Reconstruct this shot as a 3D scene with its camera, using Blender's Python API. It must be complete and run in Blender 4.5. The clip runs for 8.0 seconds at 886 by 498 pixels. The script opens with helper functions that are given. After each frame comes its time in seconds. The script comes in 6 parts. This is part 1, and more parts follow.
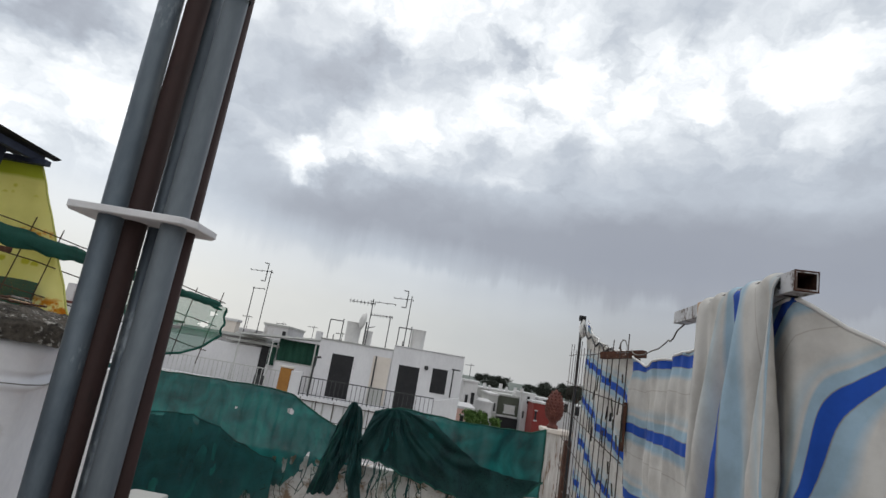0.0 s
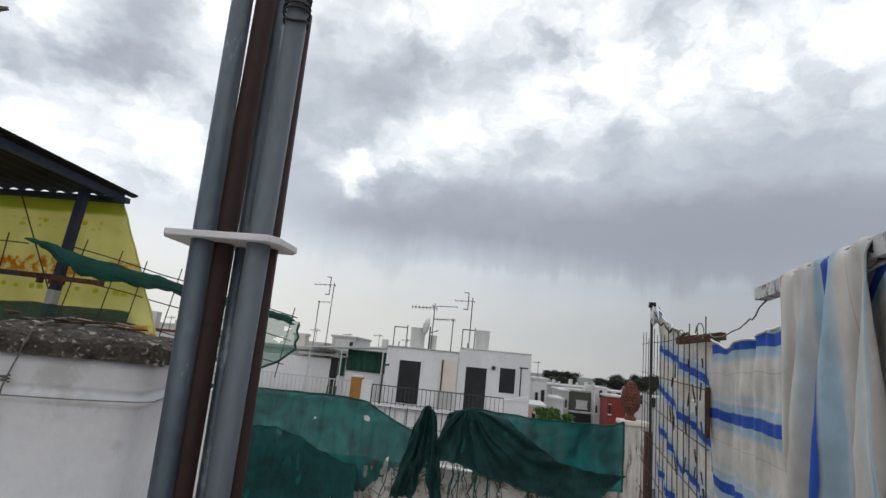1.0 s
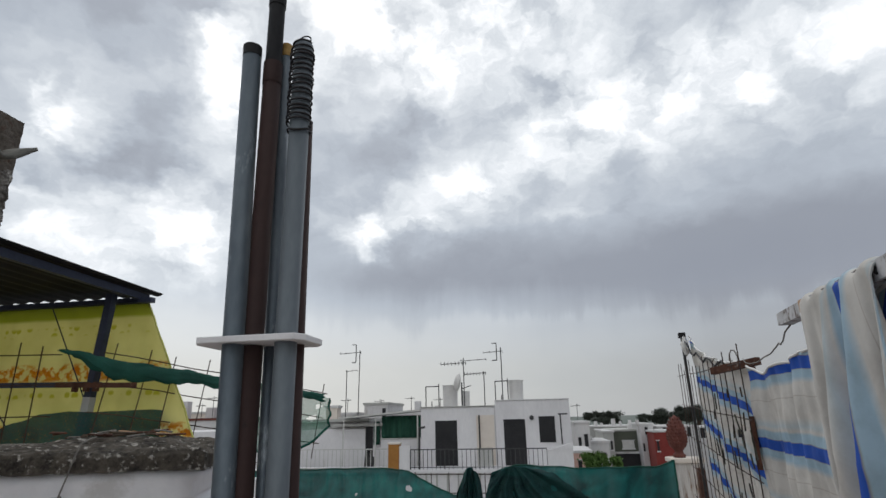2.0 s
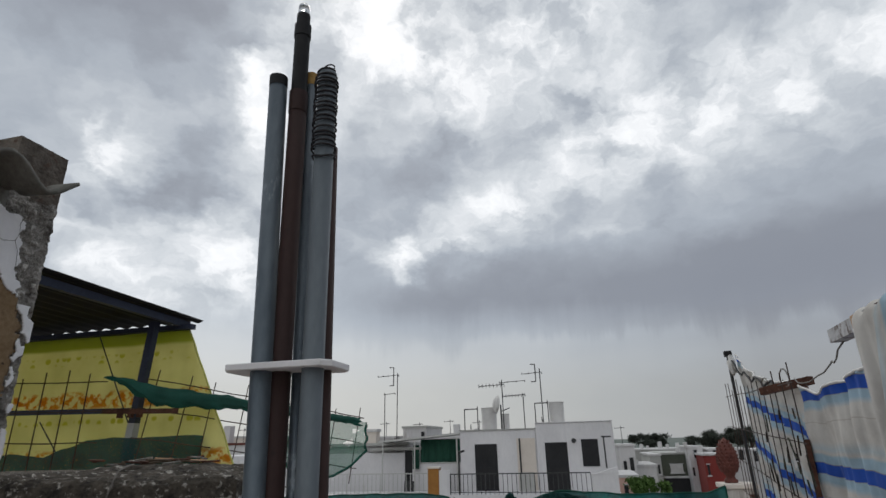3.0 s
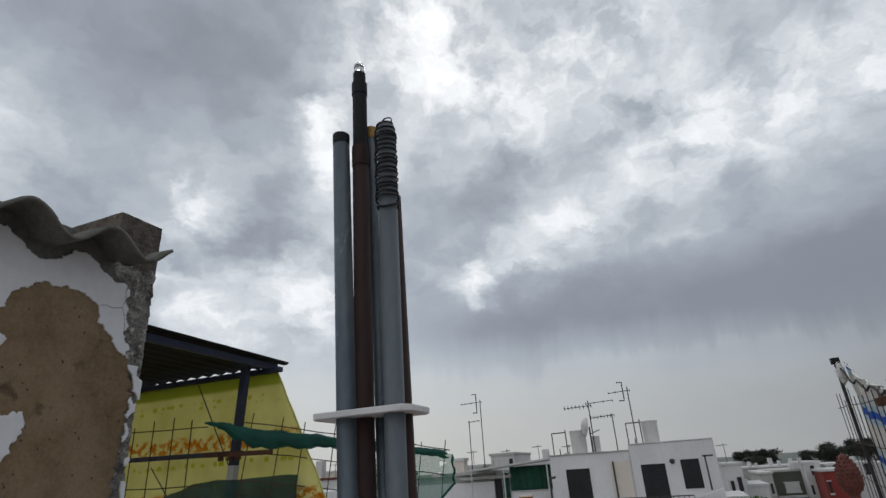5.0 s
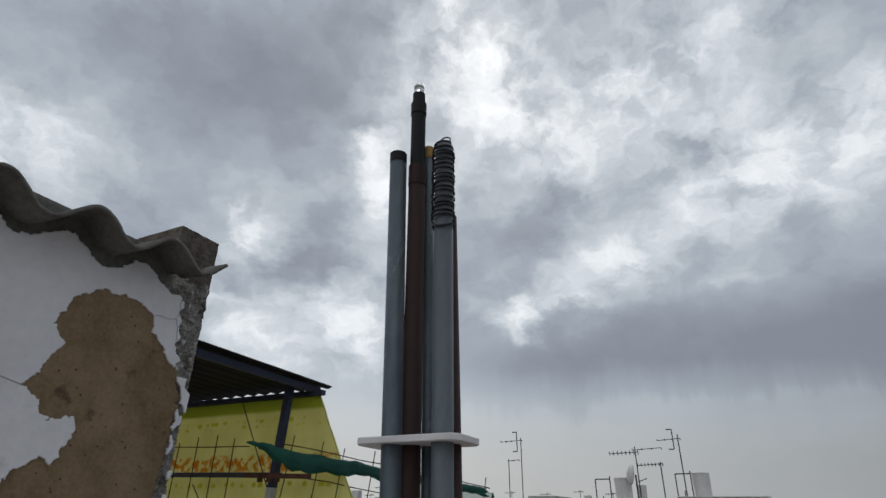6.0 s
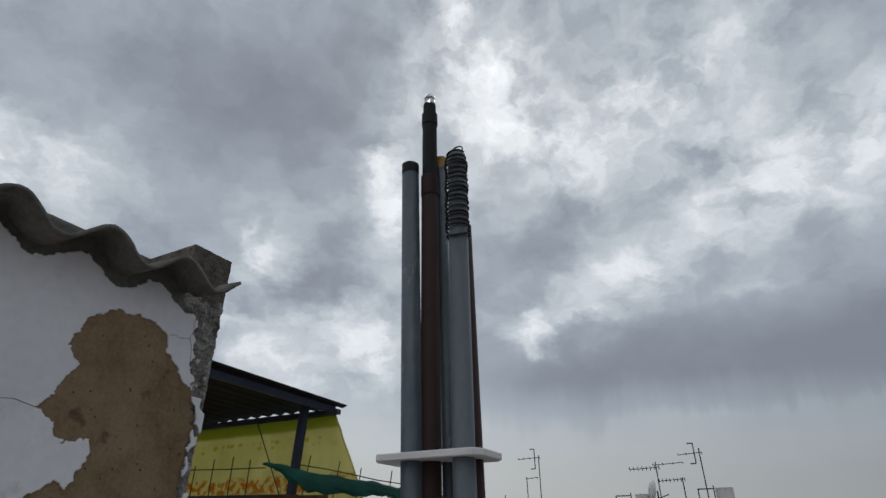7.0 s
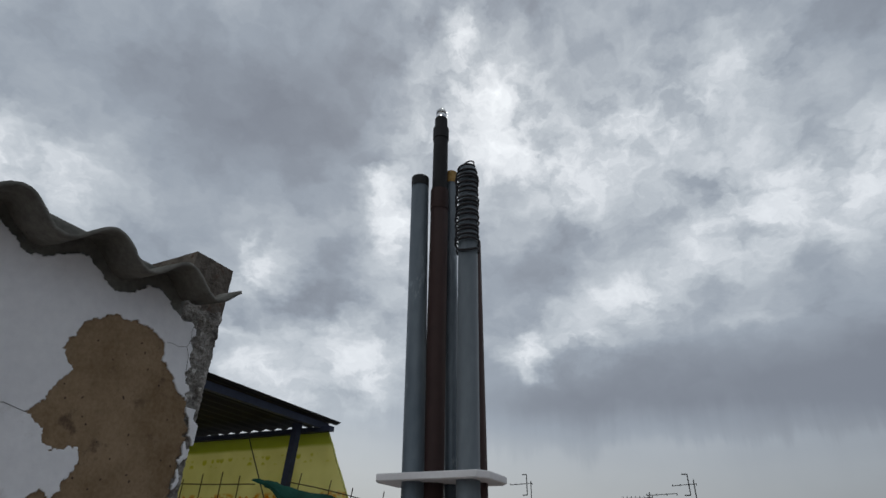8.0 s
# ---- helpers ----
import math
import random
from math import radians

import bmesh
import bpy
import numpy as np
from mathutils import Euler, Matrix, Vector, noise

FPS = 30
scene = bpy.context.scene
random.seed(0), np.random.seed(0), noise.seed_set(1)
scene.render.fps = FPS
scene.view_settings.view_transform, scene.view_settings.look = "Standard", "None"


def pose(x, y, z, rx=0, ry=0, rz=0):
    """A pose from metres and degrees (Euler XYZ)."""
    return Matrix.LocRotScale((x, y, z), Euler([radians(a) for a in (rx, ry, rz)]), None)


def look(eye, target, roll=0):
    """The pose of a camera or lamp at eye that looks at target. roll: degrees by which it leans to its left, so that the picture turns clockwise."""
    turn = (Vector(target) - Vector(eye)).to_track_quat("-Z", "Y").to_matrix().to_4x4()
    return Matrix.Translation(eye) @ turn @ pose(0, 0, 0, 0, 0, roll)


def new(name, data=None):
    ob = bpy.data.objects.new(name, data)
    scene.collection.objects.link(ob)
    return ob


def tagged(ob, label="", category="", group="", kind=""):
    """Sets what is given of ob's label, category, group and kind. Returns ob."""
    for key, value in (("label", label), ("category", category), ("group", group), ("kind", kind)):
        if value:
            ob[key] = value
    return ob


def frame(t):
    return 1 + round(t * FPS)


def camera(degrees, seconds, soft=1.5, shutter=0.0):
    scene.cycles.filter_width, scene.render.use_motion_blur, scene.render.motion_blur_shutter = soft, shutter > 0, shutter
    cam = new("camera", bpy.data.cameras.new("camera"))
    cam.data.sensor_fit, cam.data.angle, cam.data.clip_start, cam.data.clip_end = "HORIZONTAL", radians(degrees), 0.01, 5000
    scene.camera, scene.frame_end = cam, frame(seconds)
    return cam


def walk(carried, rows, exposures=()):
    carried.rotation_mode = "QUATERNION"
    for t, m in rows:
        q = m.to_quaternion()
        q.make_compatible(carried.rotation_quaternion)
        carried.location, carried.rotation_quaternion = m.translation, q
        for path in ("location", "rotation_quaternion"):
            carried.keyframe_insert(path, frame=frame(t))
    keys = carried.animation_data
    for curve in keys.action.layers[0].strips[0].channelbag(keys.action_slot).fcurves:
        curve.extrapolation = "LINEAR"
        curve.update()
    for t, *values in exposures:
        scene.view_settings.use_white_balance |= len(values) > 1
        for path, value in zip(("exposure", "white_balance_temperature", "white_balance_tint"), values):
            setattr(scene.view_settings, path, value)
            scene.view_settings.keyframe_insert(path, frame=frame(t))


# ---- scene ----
cam = camera(78.5, 8.0)
PATH = [
    (0, (-0.019, 0.07, 1.699), (-0.075, 2.021, 2.134), 9.7),
    (0.5, (-0.028, 0.061, 1.681), (-0.137, 2.015, 2.093), 7.8),
    (1, (-0.039, 0.054, 1.686), (-0.299, 1.993, 2.099), 5.8),
    (1.5, (-0.019, 0.035, 1.697), (-0.311, 1.957, 2.17), 2.3),
    (2, (-0.027, 0.01, 1.711), (-0.35, 1.89, 2.312), -1.2),
    (2.2, (-0.046, 0.02, 1.71), (-0.484, 1.848, 2.391), -2.1),
    (3.3, (-0.007, 0.024, 1.717), (-0.446, 1.856, 2.389), -0.7),
    (3.5, (-0.013, 0.023, 1.716), (-0.459, 1.86, 2.367), 0.6),
    (4, (-0.016, 0.001, 1.711), (-0.642, 1.8, 2.322), 0.1),
    (4.5, (-0.013, -0.009, 1.718), (-0.665, 1.77, 2.358), -1.8),
    (5, (0.0, 0.002, 1.733), (-0.672, 1.72, 2.505), -3.8),
    (5.2, (-0.008, 0.018, 1.732), (-0.673, 1.708, 2.571), -0.5),
    (6.3, (-0.035, 0.037, 1.732), (-0.865, 1.628, 2.615), 0.8),
    (6.5, (-0.038, 0.044, 1.733), (-0.875, 1.632, 2.614), 1.5),
    (7, (-0.047, 0.046, 1.73), (-0.874, 1.608, 2.666), -0.2),
    (7.5, (-0.064, 0.041, 1.735), (-0.855, 1.552, 2.778), -0.4),
    (8, (-0.072, 0.056, 1.731), (-0.879, 1.589, 2.73), 1.8),
]
walk(cam, [(t, look(eye, target, roll)) for t, eye, target, roll in PATH],
     exposures=[(0, 0.53, 6500, 10), (1.5, 0.50, 6500, 10), (2.2, 0.30, 6450, 10), (3.5, 0.11, 6450, 10), (4.5, 0.05, 6400, 9.5), (5.1, 0.05, 6370, 9.4),
                (6.5, -0.10, 6280, 9), (8, -0.18, 6220, 9)])

# ---- world: overcast sky, veiled sun ahead ----
world = bpy.data.worlds.new("overcast_sky")
scene.world = world
world.use_nodes = True
wn, wl = world.node_tree.nodes, world.node_tree.links
wn.clear()


def wmath(op, a, b=None, c=None):
    n = wn.new("ShaderNodeMath")
    n.operation = op
    for k, v in enumerate((a, b, c)):
        if v is None:
            continue
        if isinstance(v, (int, float)):
            n.inputs[k].default_value = v
        else:
            wl.new(v, n.inputs[k])
    return n.outputs[0]


def wnoise(vec, scale, detail, rough=0.55, distort=0.0):
    n = wn.new("ShaderNodeTexNoise")
    n.inputs["Scale"].default_value = scale
    n.inputs["Detail"].default_value = detail
    n.inputs["Roughness"].default_value = rough
    n.inputs["Distortion"].default_value = distort
    wl.new(vec, n.inputs["Vector"])
    return n


def wcombine(x, y, z):
    n = wn.new("ShaderNodeCombineXYZ")
    for k, v in enumerate((x, y, z)):
        if isinstance(v, (int, float)):
            n.inputs[k].default_value = v
        else:
            wl.new(v, n.inputs[k])
    return n.outputs[0]


def wramp(fac, stops):
    n = wn.new("ShaderNodeValToRGB")
    el = n.color_ramp.elements
    while len(el) < len(stops):
        el.new(0.5)
    for e, (p, c) in zip(el, stops):
        e.position, e.color = p, (*c, 1)
    wl.new(fac, n.inputs[0])
    return n.outputs[0]


coord = wn.new("ShaderNodeTexCoord").outputs["Generated"]
sep = wn.new("ShaderNodeSeparateXYZ")
wl.new(coord, sep.inputs[0])
azim = wmath("MULTIPLY", wmath("ARCTAN2", sep.outputs[0], sep.outputs[1]), 57.2958)
elev = wmath("MULTIPLY", wmath("ARCSINE", sep.outputs[2]), 57.2958)
flat = wcombine(azim, wmath("MULTIPLY", elev, 1.5), 0.0)
warp1 = wnoise(flat, 0.09, 4, 0.6)
warp2 = wnoise(flat, 0.35, 3, 0.6)
sw1 = wn.new("ShaderNodeSeparateColor")
wl.new(warp1.outputs["Color"], sw1.inputs[0])
sw2 = wn.new("ShaderNodeSeparateColor")
wl.new(warp2.outputs["Color"], sw2.inputs[0])
az_w = wmath("ADD", wmath("MULTIPLY_ADD", sw1.outputs[0], 7.0, -3.5), wmath("MULTIPLY_ADD", sw2.outputs[0], 4.0, -2.0))
el_w = wmath("ADD", wmath("MULTIPLY_ADD", sw1.outputs[1], 4.0, -2.0), wmath("MULTIPLY_ADD", sw2.outputs[1], 3.2, -1.6))
# warping fades towards the flat cloud base near the horizon
high = wn.new("ShaderNodeMapRange")
high.inputs[1].default_value, high.inputs[2].default_value = 9.0, 20.0
wl.new(elev, high.inputs[0])
azs = wmath("ADD", azim, az_w)
els = wmath("ADD", elev, wmath("MULTIPLY", el_w, wmath("MULTIPLY_ADD", high.outputs[0], 0.85, 0.15)))
streak = wnoise(wcombine(wmath("MULTIPLY", azim, 0.28), wmath("MULTIPLY", elev, 0.04), 3.0), 1.0, 5, 0.58)
els = wmath("ADD", els, wmath("MULTIPLY", wmath("MULTIPLY_ADD", streak.outputs[0], 9.0, -4.5),
                              wmath("SUBTRACT", 1.0, high.outputs[0])))
place = wcombine(azs, els, 0.0)

# mean brightness of the cloud deck by height above the horizon
deck = wramp(wmath("DIVIDE", elev, 90.0), [(0.0, (0.52,) * 3), (0.085, (0.54,) * 3), (0.11, (0.53,) * 3), (0.15, (0.43,) * 3), (0.22, (0.46,) * 3),
                                           (0.32, (0.50,) * 3), (0.5, (0.46,) * 3), (0.66, (0.48,) * 3), (0.85, (0.8,) * 3), (1.0, (1.1,) * 3)])
# the unseen sky behind the camera is brightened to light the faces turned to it
behind = wmath("MAXIMUM", wmath("MULTIPLY", sep.outputs[1], -1.0), 0.0)
deck = wmath("MULTIPLY_ADD", behind, 0.34, deck)
# the unseen sky to the right is darkened to shade the left wall
aside = wmath("MAXIMUM", wmath("SUBTRACT", sep.outputs[0], 0.55), 0.0)
deck = wmath("MULTIPLY_ADD", aside, -0.45, deck)
# the strip under the cloud base dims towards the rain
dim = wn.new("ShaderNodeMapRange")
dim.inputs[1].default_value, dim.inputs[2].default_value = -28.0, 16.0
dim.inputs[3].default_value, dim.inputs[4].default_value = 0.06, -0.19
wl.new(azim, dim.inputs[0])
deck = wmath("ADD", deck, wmath("MULTIPLY", dim.outputs[0], wmath("SUBTRACT", 1.0, high.outputs[0])))
# cloud masses: azimuth, elevation, half widths, brighter or darker
GREY_MASSES = [
    (8, 15.5, 30, 4.2, -0.092), (24, 19, 16, 6, -0.08), (-13, 14.5, 11, 3.2, -0.05), (-17.5, 27.5, 6.5, 3.4, -0.16), (-14.5, 31, 3.5, 3, -0.09), (-6, 18.3, 9, 2.6, -0.07),
    (-60, 40, 15, 8, -0.14), (-44, 40, 11, 6, -0.12), (-40, 49, 11, 5, -0.10), (-18.5, 54, 8, 3.0, -0.14), (-40.5, 26.5, 3.6, 5, -0.13), (-56, 31.5, 5, 4, -0.05),
    (-44.5, 23.2, 3.5, 1.6, -0.09), (-60, 22, 7, 3, -0.06), (4.4, 33, 4, 1.8, -0.10), (22.6, 42, 8, 4, -0.13), (-27, 23, 4, 5, -0.07),
]
LIT_EAST = [
    (-17.8, 18.8, 2.9, 1.9, 0.33), (-12.2, 20.6, 2.9, 1, 0.20), (-7.2, 24.4, 3.1, 1.5, 0.36), (-4.4, 22.8, 2.7, 1, 0.22), (2, 25.4, 5, 1.8, 0.22), (4.8, 20.6, 3.4, 1, 0.11),
    (9, 28, 7, 2.4, 0.24), (2.4, 31.2, 6, 3, 0.18), (15.5, 31, 10, 4, 0.26), (26, 30, 9, 4.5, 0.26), (38, 31, 8, 5, 0.20), (-4.8, 39.5, 7, 5, 0.24),
    (6, 41, 9, 5, 0.24), (-25.8, 49.3, 1.9, 3.6, 0.48), (-20.8, 46.2, 3.1, 2.7, 0.47), (-16.6, 40.8, 3.1, 4, 0.39), (-21.5, 40.4, 3.6, 2.9, 0.33), (-11, 37, 5, 3.5, 0.22),
    (-27, 45, 8, 8, 0.12), (-20, 42, 11, 9, 0.15), (-12, 21.5, 9, 3.5, 0.10), (-2, 30, 12, 5, 0.04),
]
LIT_WEST = [
    (-35.6, 34.6, 2, 2.5, 0.48), (-33.8, 31.8, 1.3, 2.7, 0.33), (-30, 41.5, 3.4, 2, 0.17), (-48.2, 26.2, 1.7, 2.1, 0.62), (-49.6, 28.5, 0.8, 1, 0.27), (-46.4, 16.4, 4, 1.8, 0.33),
    (-36.3, 17.2, 3.7, 2.6, 0.36), (-44.5, 20, 1.7, 0.8, 0.20), (-71, 28.5, 6, 3, 0.42), (-43, 13.6, 6, 1.4, 0.26), (-53, 19.6, 4.5, 2, 0.22), (-62, 16, 6, 3, 0.28),
    (-32, 24, 2.7, 5.6, 0.09), (-37, 19, 8, 5, 0.13), (-34, 33, 4.5, 5, 0.15), (-48, 25.5, 4, 4, 0.12),
]
edge_lo, edge_hi, edge_az = (wn.new("ShaderNodeMapRange") for _ in range(3))
for n, a, b, src in ((edge_lo, 9.3, 10.8, els), (edge_hi, 22.0, 13.0, els), (edge_az, -34.0, -14.0, azim)):
    n.interpolation_type = "SMOOTHSTEP"
    n.inputs[1].default_value, n.inputs[2].default_value = a, b
    wl.new(src, n.inputs[0])
band = wmath("MULTIPLY", wmath("MULTIPLY", edge_lo.outputs[0], edge_hi.outputs[0]), edge_az.outputs[0])
deck = wmath("MULTIPLY_ADD", band, -0.04, deck)
bright, dark = 0.0, deck
for ca, ce, wa, we, amp in GREY_MASSES + LIT_EAST + LIT_WEST:
    d = wn.new("ShaderNodeVectorMath")
    d.operation = "SUBTRACT"
    wl.new(place, d.inputs[0])
    d.inputs[1].default_value = (ca, ce, 0)
    s = wn.new("ShaderNodeVectorMath")
    s.operation = "MULTIPLY"
    wl.new(d.outputs[0], s.inputs[0])
    s.inputs[1].default_value = (1 / wa, 1 / we, 0)
    q = wn.new("ShaderNodeVectorMath")
    q.operation = "DOT_PRODUCT"
    wl.new(s.outputs[0], q.inputs[0])
    wl.new(s.outputs[0], q.inputs[1])
    fall = wmath("POWER", 0.3679, q.outputs["Value"])
    if amp > 0:
        bright = wmath("MULTIPLY_ADD", fall, amp, bright)
    else:
        dark = wmath("MULTIPLY_ADD", fall, amp, dark)
puffs = wnoise(wcombine(azs, wmath("MULTIPLY", els, 1.5), 7.0), 0.16, 6, 0.50, 0.2)
torn = wn.new("ShaderNodeMapRange")
torn.inputs[1].default_value, torn.inputs[2].default_value = 0.36, 0.66
torn.inputs[3].default_value, torn.inputs[4].default_value = 0.42, 1.35
wl.new(puffs.outputs[0], torn.inputs[0])
lumps = wnoise(wcombine(azs, wmath("MULTIPLY", els, 1.3), 3.0), 0.75, 5, 0.55, 0.3)
curd = wn.new("ShaderNodeMapRange")
curd.inputs[1].default_value, curd.inputs[2].default_value = 0.38, 0.62
curd.inputs[3].default_value, curd.inputs[4].default_value = 0.80, 1.14
wl.new(lumps.outputs[0], curd.inputs[0])
wisps = wnoise(wcombine(wmath("MULTIPLY", azim, 0.6), wmath("MULTIPLY", elev, 1.3), 11.0), 0.06, 5, 0.5)
# mottling is strong where the cloud is thin, weak in the dark masses
thin = wn.new("ShaderNodeMapRange")
thin.inputs[1].default_value, thin.inputs[2].default_value = 0.30, 0.50
thin.inputs[3].default_value, thin.inputs[4].default_value = 0.13, 0.46
wl.new(wmath("ADD", dark, bright), thin.inputs[0])
rough_amt = wmath("MULTIPLY", wmath("MULTIPLY_ADD", high.outputs[0], 0.95, 0.05), thin.outputs[0])
total = wmath("ADD", dark, wmath("MULTIPLY", bright, wmath("MULTIPLY", torn.outputs[0], curd.outputs[0])))
total = wmath("ADD", total, wmath("MULTIPLY", wmath("SUBTRACT", puffs.outputs[0], 0.5), rough_amt))
total = wmath("MULTIPLY_ADD", wmath("SUBTRACT", wisps.outputs[0], 0.5), 0.16, total)
total = wmath("MAXIMUM", total, 0.20)
tone = wramp(wmath("DIVIDE", total, 2.4), [(0.0, (0.2, 0.215, 0.253)), (0.11, (0.245, 0.262, 0.299)), (0.17, (0.375, 0.41, 0.456)),
                                           (0.25, (0.582, 0.615, 0.645)), (0.36, (0.85, 0.865, 0.88)), (0.55, (1.05, 1.06, 1.06)), (1.0, (1.5, 1.5, 1.5))])
# the clear strip under the cloud base is warmer
low = wn.new("ShaderNodeMapRange")
low.inputs[1].default_value, low.inputs[2].default_value = 5.0, 12.0
low.inputs[3].default_value, low.inputs[4].default_value = 1.0, 0.0
wl.new(elev, low.inputs[0])
warm = wn.new("ShaderNodeMix")
warm.data_type, warm.blend_type = "RGBA", "MULTIPLY"
wl.new(low.outputs[0], warm.inputs[0])
wl.new(tone, warm.inputs[6])
warm.inputs[7].default_value = (1.0, 0.948, 0.868, 1)
SUN_AZ, SUN_EL = -24.0, 47.0
sky = wn.new("ShaderNodeTexSky")
sky.sky_type, sky.sun_disc = "NISHITA", False
sky.sun_elevation, sky.sun_rotation = radians(SUN_EL), radians(SUN_AZ)
blue = wn.new("ShaderNodeBackground")
blue.inputs[1].default_value = 0.06
wl.new(sky.outputs[0], blue.inputs[0])
clouds = wn.new("ShaderNodeBackground")
clouds.inputs[1].default_value = 1.0
wl.new(warm.outputs[2], clouds.inputs[0])
veil = wn.new("ShaderNodeMixShader")
veil.inputs[0].default_value = 0.94
wl.new(blue.outputs[0], veil.inputs[1])
wl.new(clouds.outputs[0], veil.inputs[2])
wl.new(veil.outputs[0], wn.new("ShaderNodeOutputWorld").inputs[0])

sun = new("sun", bpy.data.lights.new("sun", "SUN"))
sun.data.energy, sun.data.angle, sun.data.color = 0.7, radians(14), (1, 0.96, 0.9)
sa, se = radians(SUN_AZ), radians(SUN_EL)
sun.matrix_world = look((math.sin(sa) * math.cos(se) * 50, math.cos(sa) * math.cos(se) * 50, math.sin(se) * 50), (0, 0, 0))


# ---- materials ----
def material(name, c1, c2, scale=6.0, rough=0.8, metal=0.0, bump=0.3, fine=60.0, c3=None, spots=0.62, stretch=(1, 1, 1), depth=0.01, spec=0.3):
    """Two colours mixed at a coarse and a fine scale, a third in stains, relief from both."""
    m = bpy.data.materials.new(name)
    m.use_nodes = True
    n, l = m.node_tree.nodes, m.node_tree.links
    b = n["Principled BSDF"]
    tc = n.new("ShaderNodeTexCoord")
    mp = n.new("ShaderNodeMapping")
    mp.inputs["Scale"].default_value = stretch
    l.new(tc.outputs["Object"], mp.inputs[0])
    big, small = n.new("ShaderNodeTexNoise"), n.new("ShaderNodeTexNoise")
    for t, s, d in ((big, scale, 6), (small, fine, 4)):
        t.inputs["Scale"].default_value, t.inputs["Detail"].default_value, t.inputs["Roughness"].default_value = s, d, 0.62
        l.new(mp.outputs[0], t.inputs["Vector"])
    add = n.new("ShaderNodeMath")
    add.operation = "MULTIPLY_ADD"
    l.new(small.outputs[0], add.inputs[0])
    add.inputs[1].default_value = 0.45
    l.new(big.outputs[0], add.inputs[2])
    ramp = n.new("ShaderNodeValToRGB")
    el = ramp.color_ramp.elements
    el[0].position, el[0].color = 0.52, (*c1, 1)
    el[1].position, el[1].color = 0.92, (*c2, 1)
    l.new(add.outputs[0], ramp.inputs[0])
    out = ramp.outputs[0]
    if c3:
        st = n.new("ShaderNodeTexNoise")
        st.inputs["Scale"].default_value, st.inputs["Detail"].default_value, st.inputs["Roughness"].default_value = scale * 1.7, 8, 0.7
        off = n.new("ShaderNodeVectorMath")
        off.operation = "ADD"
        off.inputs[1].default_value = (13.1, 4.7, 9.2)
        l.new(mp.outputs[0], off.inputs[0])
        l.new(off.outputs[0], st.inputs["Vector"])
        r2 = n.new("ShaderNodeValToRGB")
        r2.color_ramp.elements[0].position, r2.color_ramp.elements[1].position = spots - 0.04, spots + 0.05
        l.new(st.outputs[0], r2.inputs[0])
        mx = n.new("ShaderNodeMix")
        mx.data_type = "RGBA"
        l.new(r2.outputs[0], mx.inputs[0])
        l.new(out, mx.inputs[6])
        mx.inputs[7].default_value = (*c3, 1)
        out = mx.outputs[2]
    l.new(out, b.inputs["Base Color"])
    b.inputs["Roughness"].default_value, b.inputs["Metallic"].default_value, b.inputs["Specular IOR Level"].default_value = rough, metal, spec
    if bump:
        bp = n.new("ShaderNodeBump")
        bp.inputs["Strength"].default_value, bp.inputs["Distance"].default_value = bump, depth
        l.new(add.outputs[0], bp.inputs["Height"])
        l.new(bp.outputs[0], b.inputs["Normal"])
    return m


GALV = material("galvanised_steel", (0.056, 0.073, 0.090), (0.115, 0.137, 0.155), 9, 0.45, 0.35, 0.15, 90, (0.26, 0.29, 0.31), 0.60, (1, 1, 0.35), 0.002)
GALV2 = material("grey_painted_steel", (0.085, 0.100, 0.113), (0.130, 0.149, 0.163), 5, 0.5, 0.2, 0.1, 120, (0.32, 0.33, 0.34), 0.72, (1, 1, 0.3), 0.002)
BROWN = material("brown_rusty_steel", (0.026, 0.0138, 0.0125), (0.042, 0.0218, 0.0192), 14, 0.65, 0.0, 0.3, 130, (0.02, 0.013, 0.012), 0.62, (1, 1, 0.4), 0.002, 0.2)
BLACKP = material("black_plastic", (0.010, 0.010, 0.011), (0.018, 0.018, 0.019), 30, 0.6, 0, 0.1, 200, spec=0.15)
COIL = material("dark_wire", (0.016, 0.015, 0.017), (0.034, 0.032, 0.034), 60, 0.6, 0.2, 0.1, 200)
OCHRE = material("ochre_cap", (0.22, 0.13, 0.035), (0.36, 0.23, 0.08), 50, 0.8, 0, 0.3, 150)
WHITESTEEL = material("white_painted_steel", (0.62, 0.61, 0.61), (0.72, 0.71, 0.71), 18, 0.5, 0, 0.12, 120, (0.42, 0.40, 0.38), 0.7, (1, 1, 1), 0.002)
WHITEWALL = material("whitewash", (0.70, 0.70, 0.72), (0.83, 0.83, 0.84), 3.0, 0.9, 0, 0.35, 45, (0.60, 0.59, 0.58), 0.66, (1, 1, 1), 0.004)
FARWHITE = material("far_whitewash", (0.57, 0.56, 0.572), (0.69, 0.68, 0.685), 0.8, 0.9, 0, 0.1, 12, (0.50, 0.48, 0.46), 0.66, (1, 1, 0.4))
TOWNWHITE = material("town_whitewash", (0.46, 0.455, 0.455), (0.60, 0.59, 0.585), 0.5, 0.9, 0, 0.1, 6, (0.38, 0.36, 0.34), 0.62, (1, 1, 0.4))
CONCRETE = material("rough_concrete", (0.085, 0.077, 0.068), (0.38, 0.36, 0.33), 30, 0.95, 0, 1.0, 140, (0.56, 0.54, 0.50), 0.60, (1, 1, 1), 0.012)
MOSSY = material("mossy_concrete", (0.016, 0.014, 0.012), (0.105, 0.090, 0.072), 34, 0.95, 0, 1.0, 150, (0.40, 0.38, 0.34), 0.595, (1, 1, 1), 0.008)
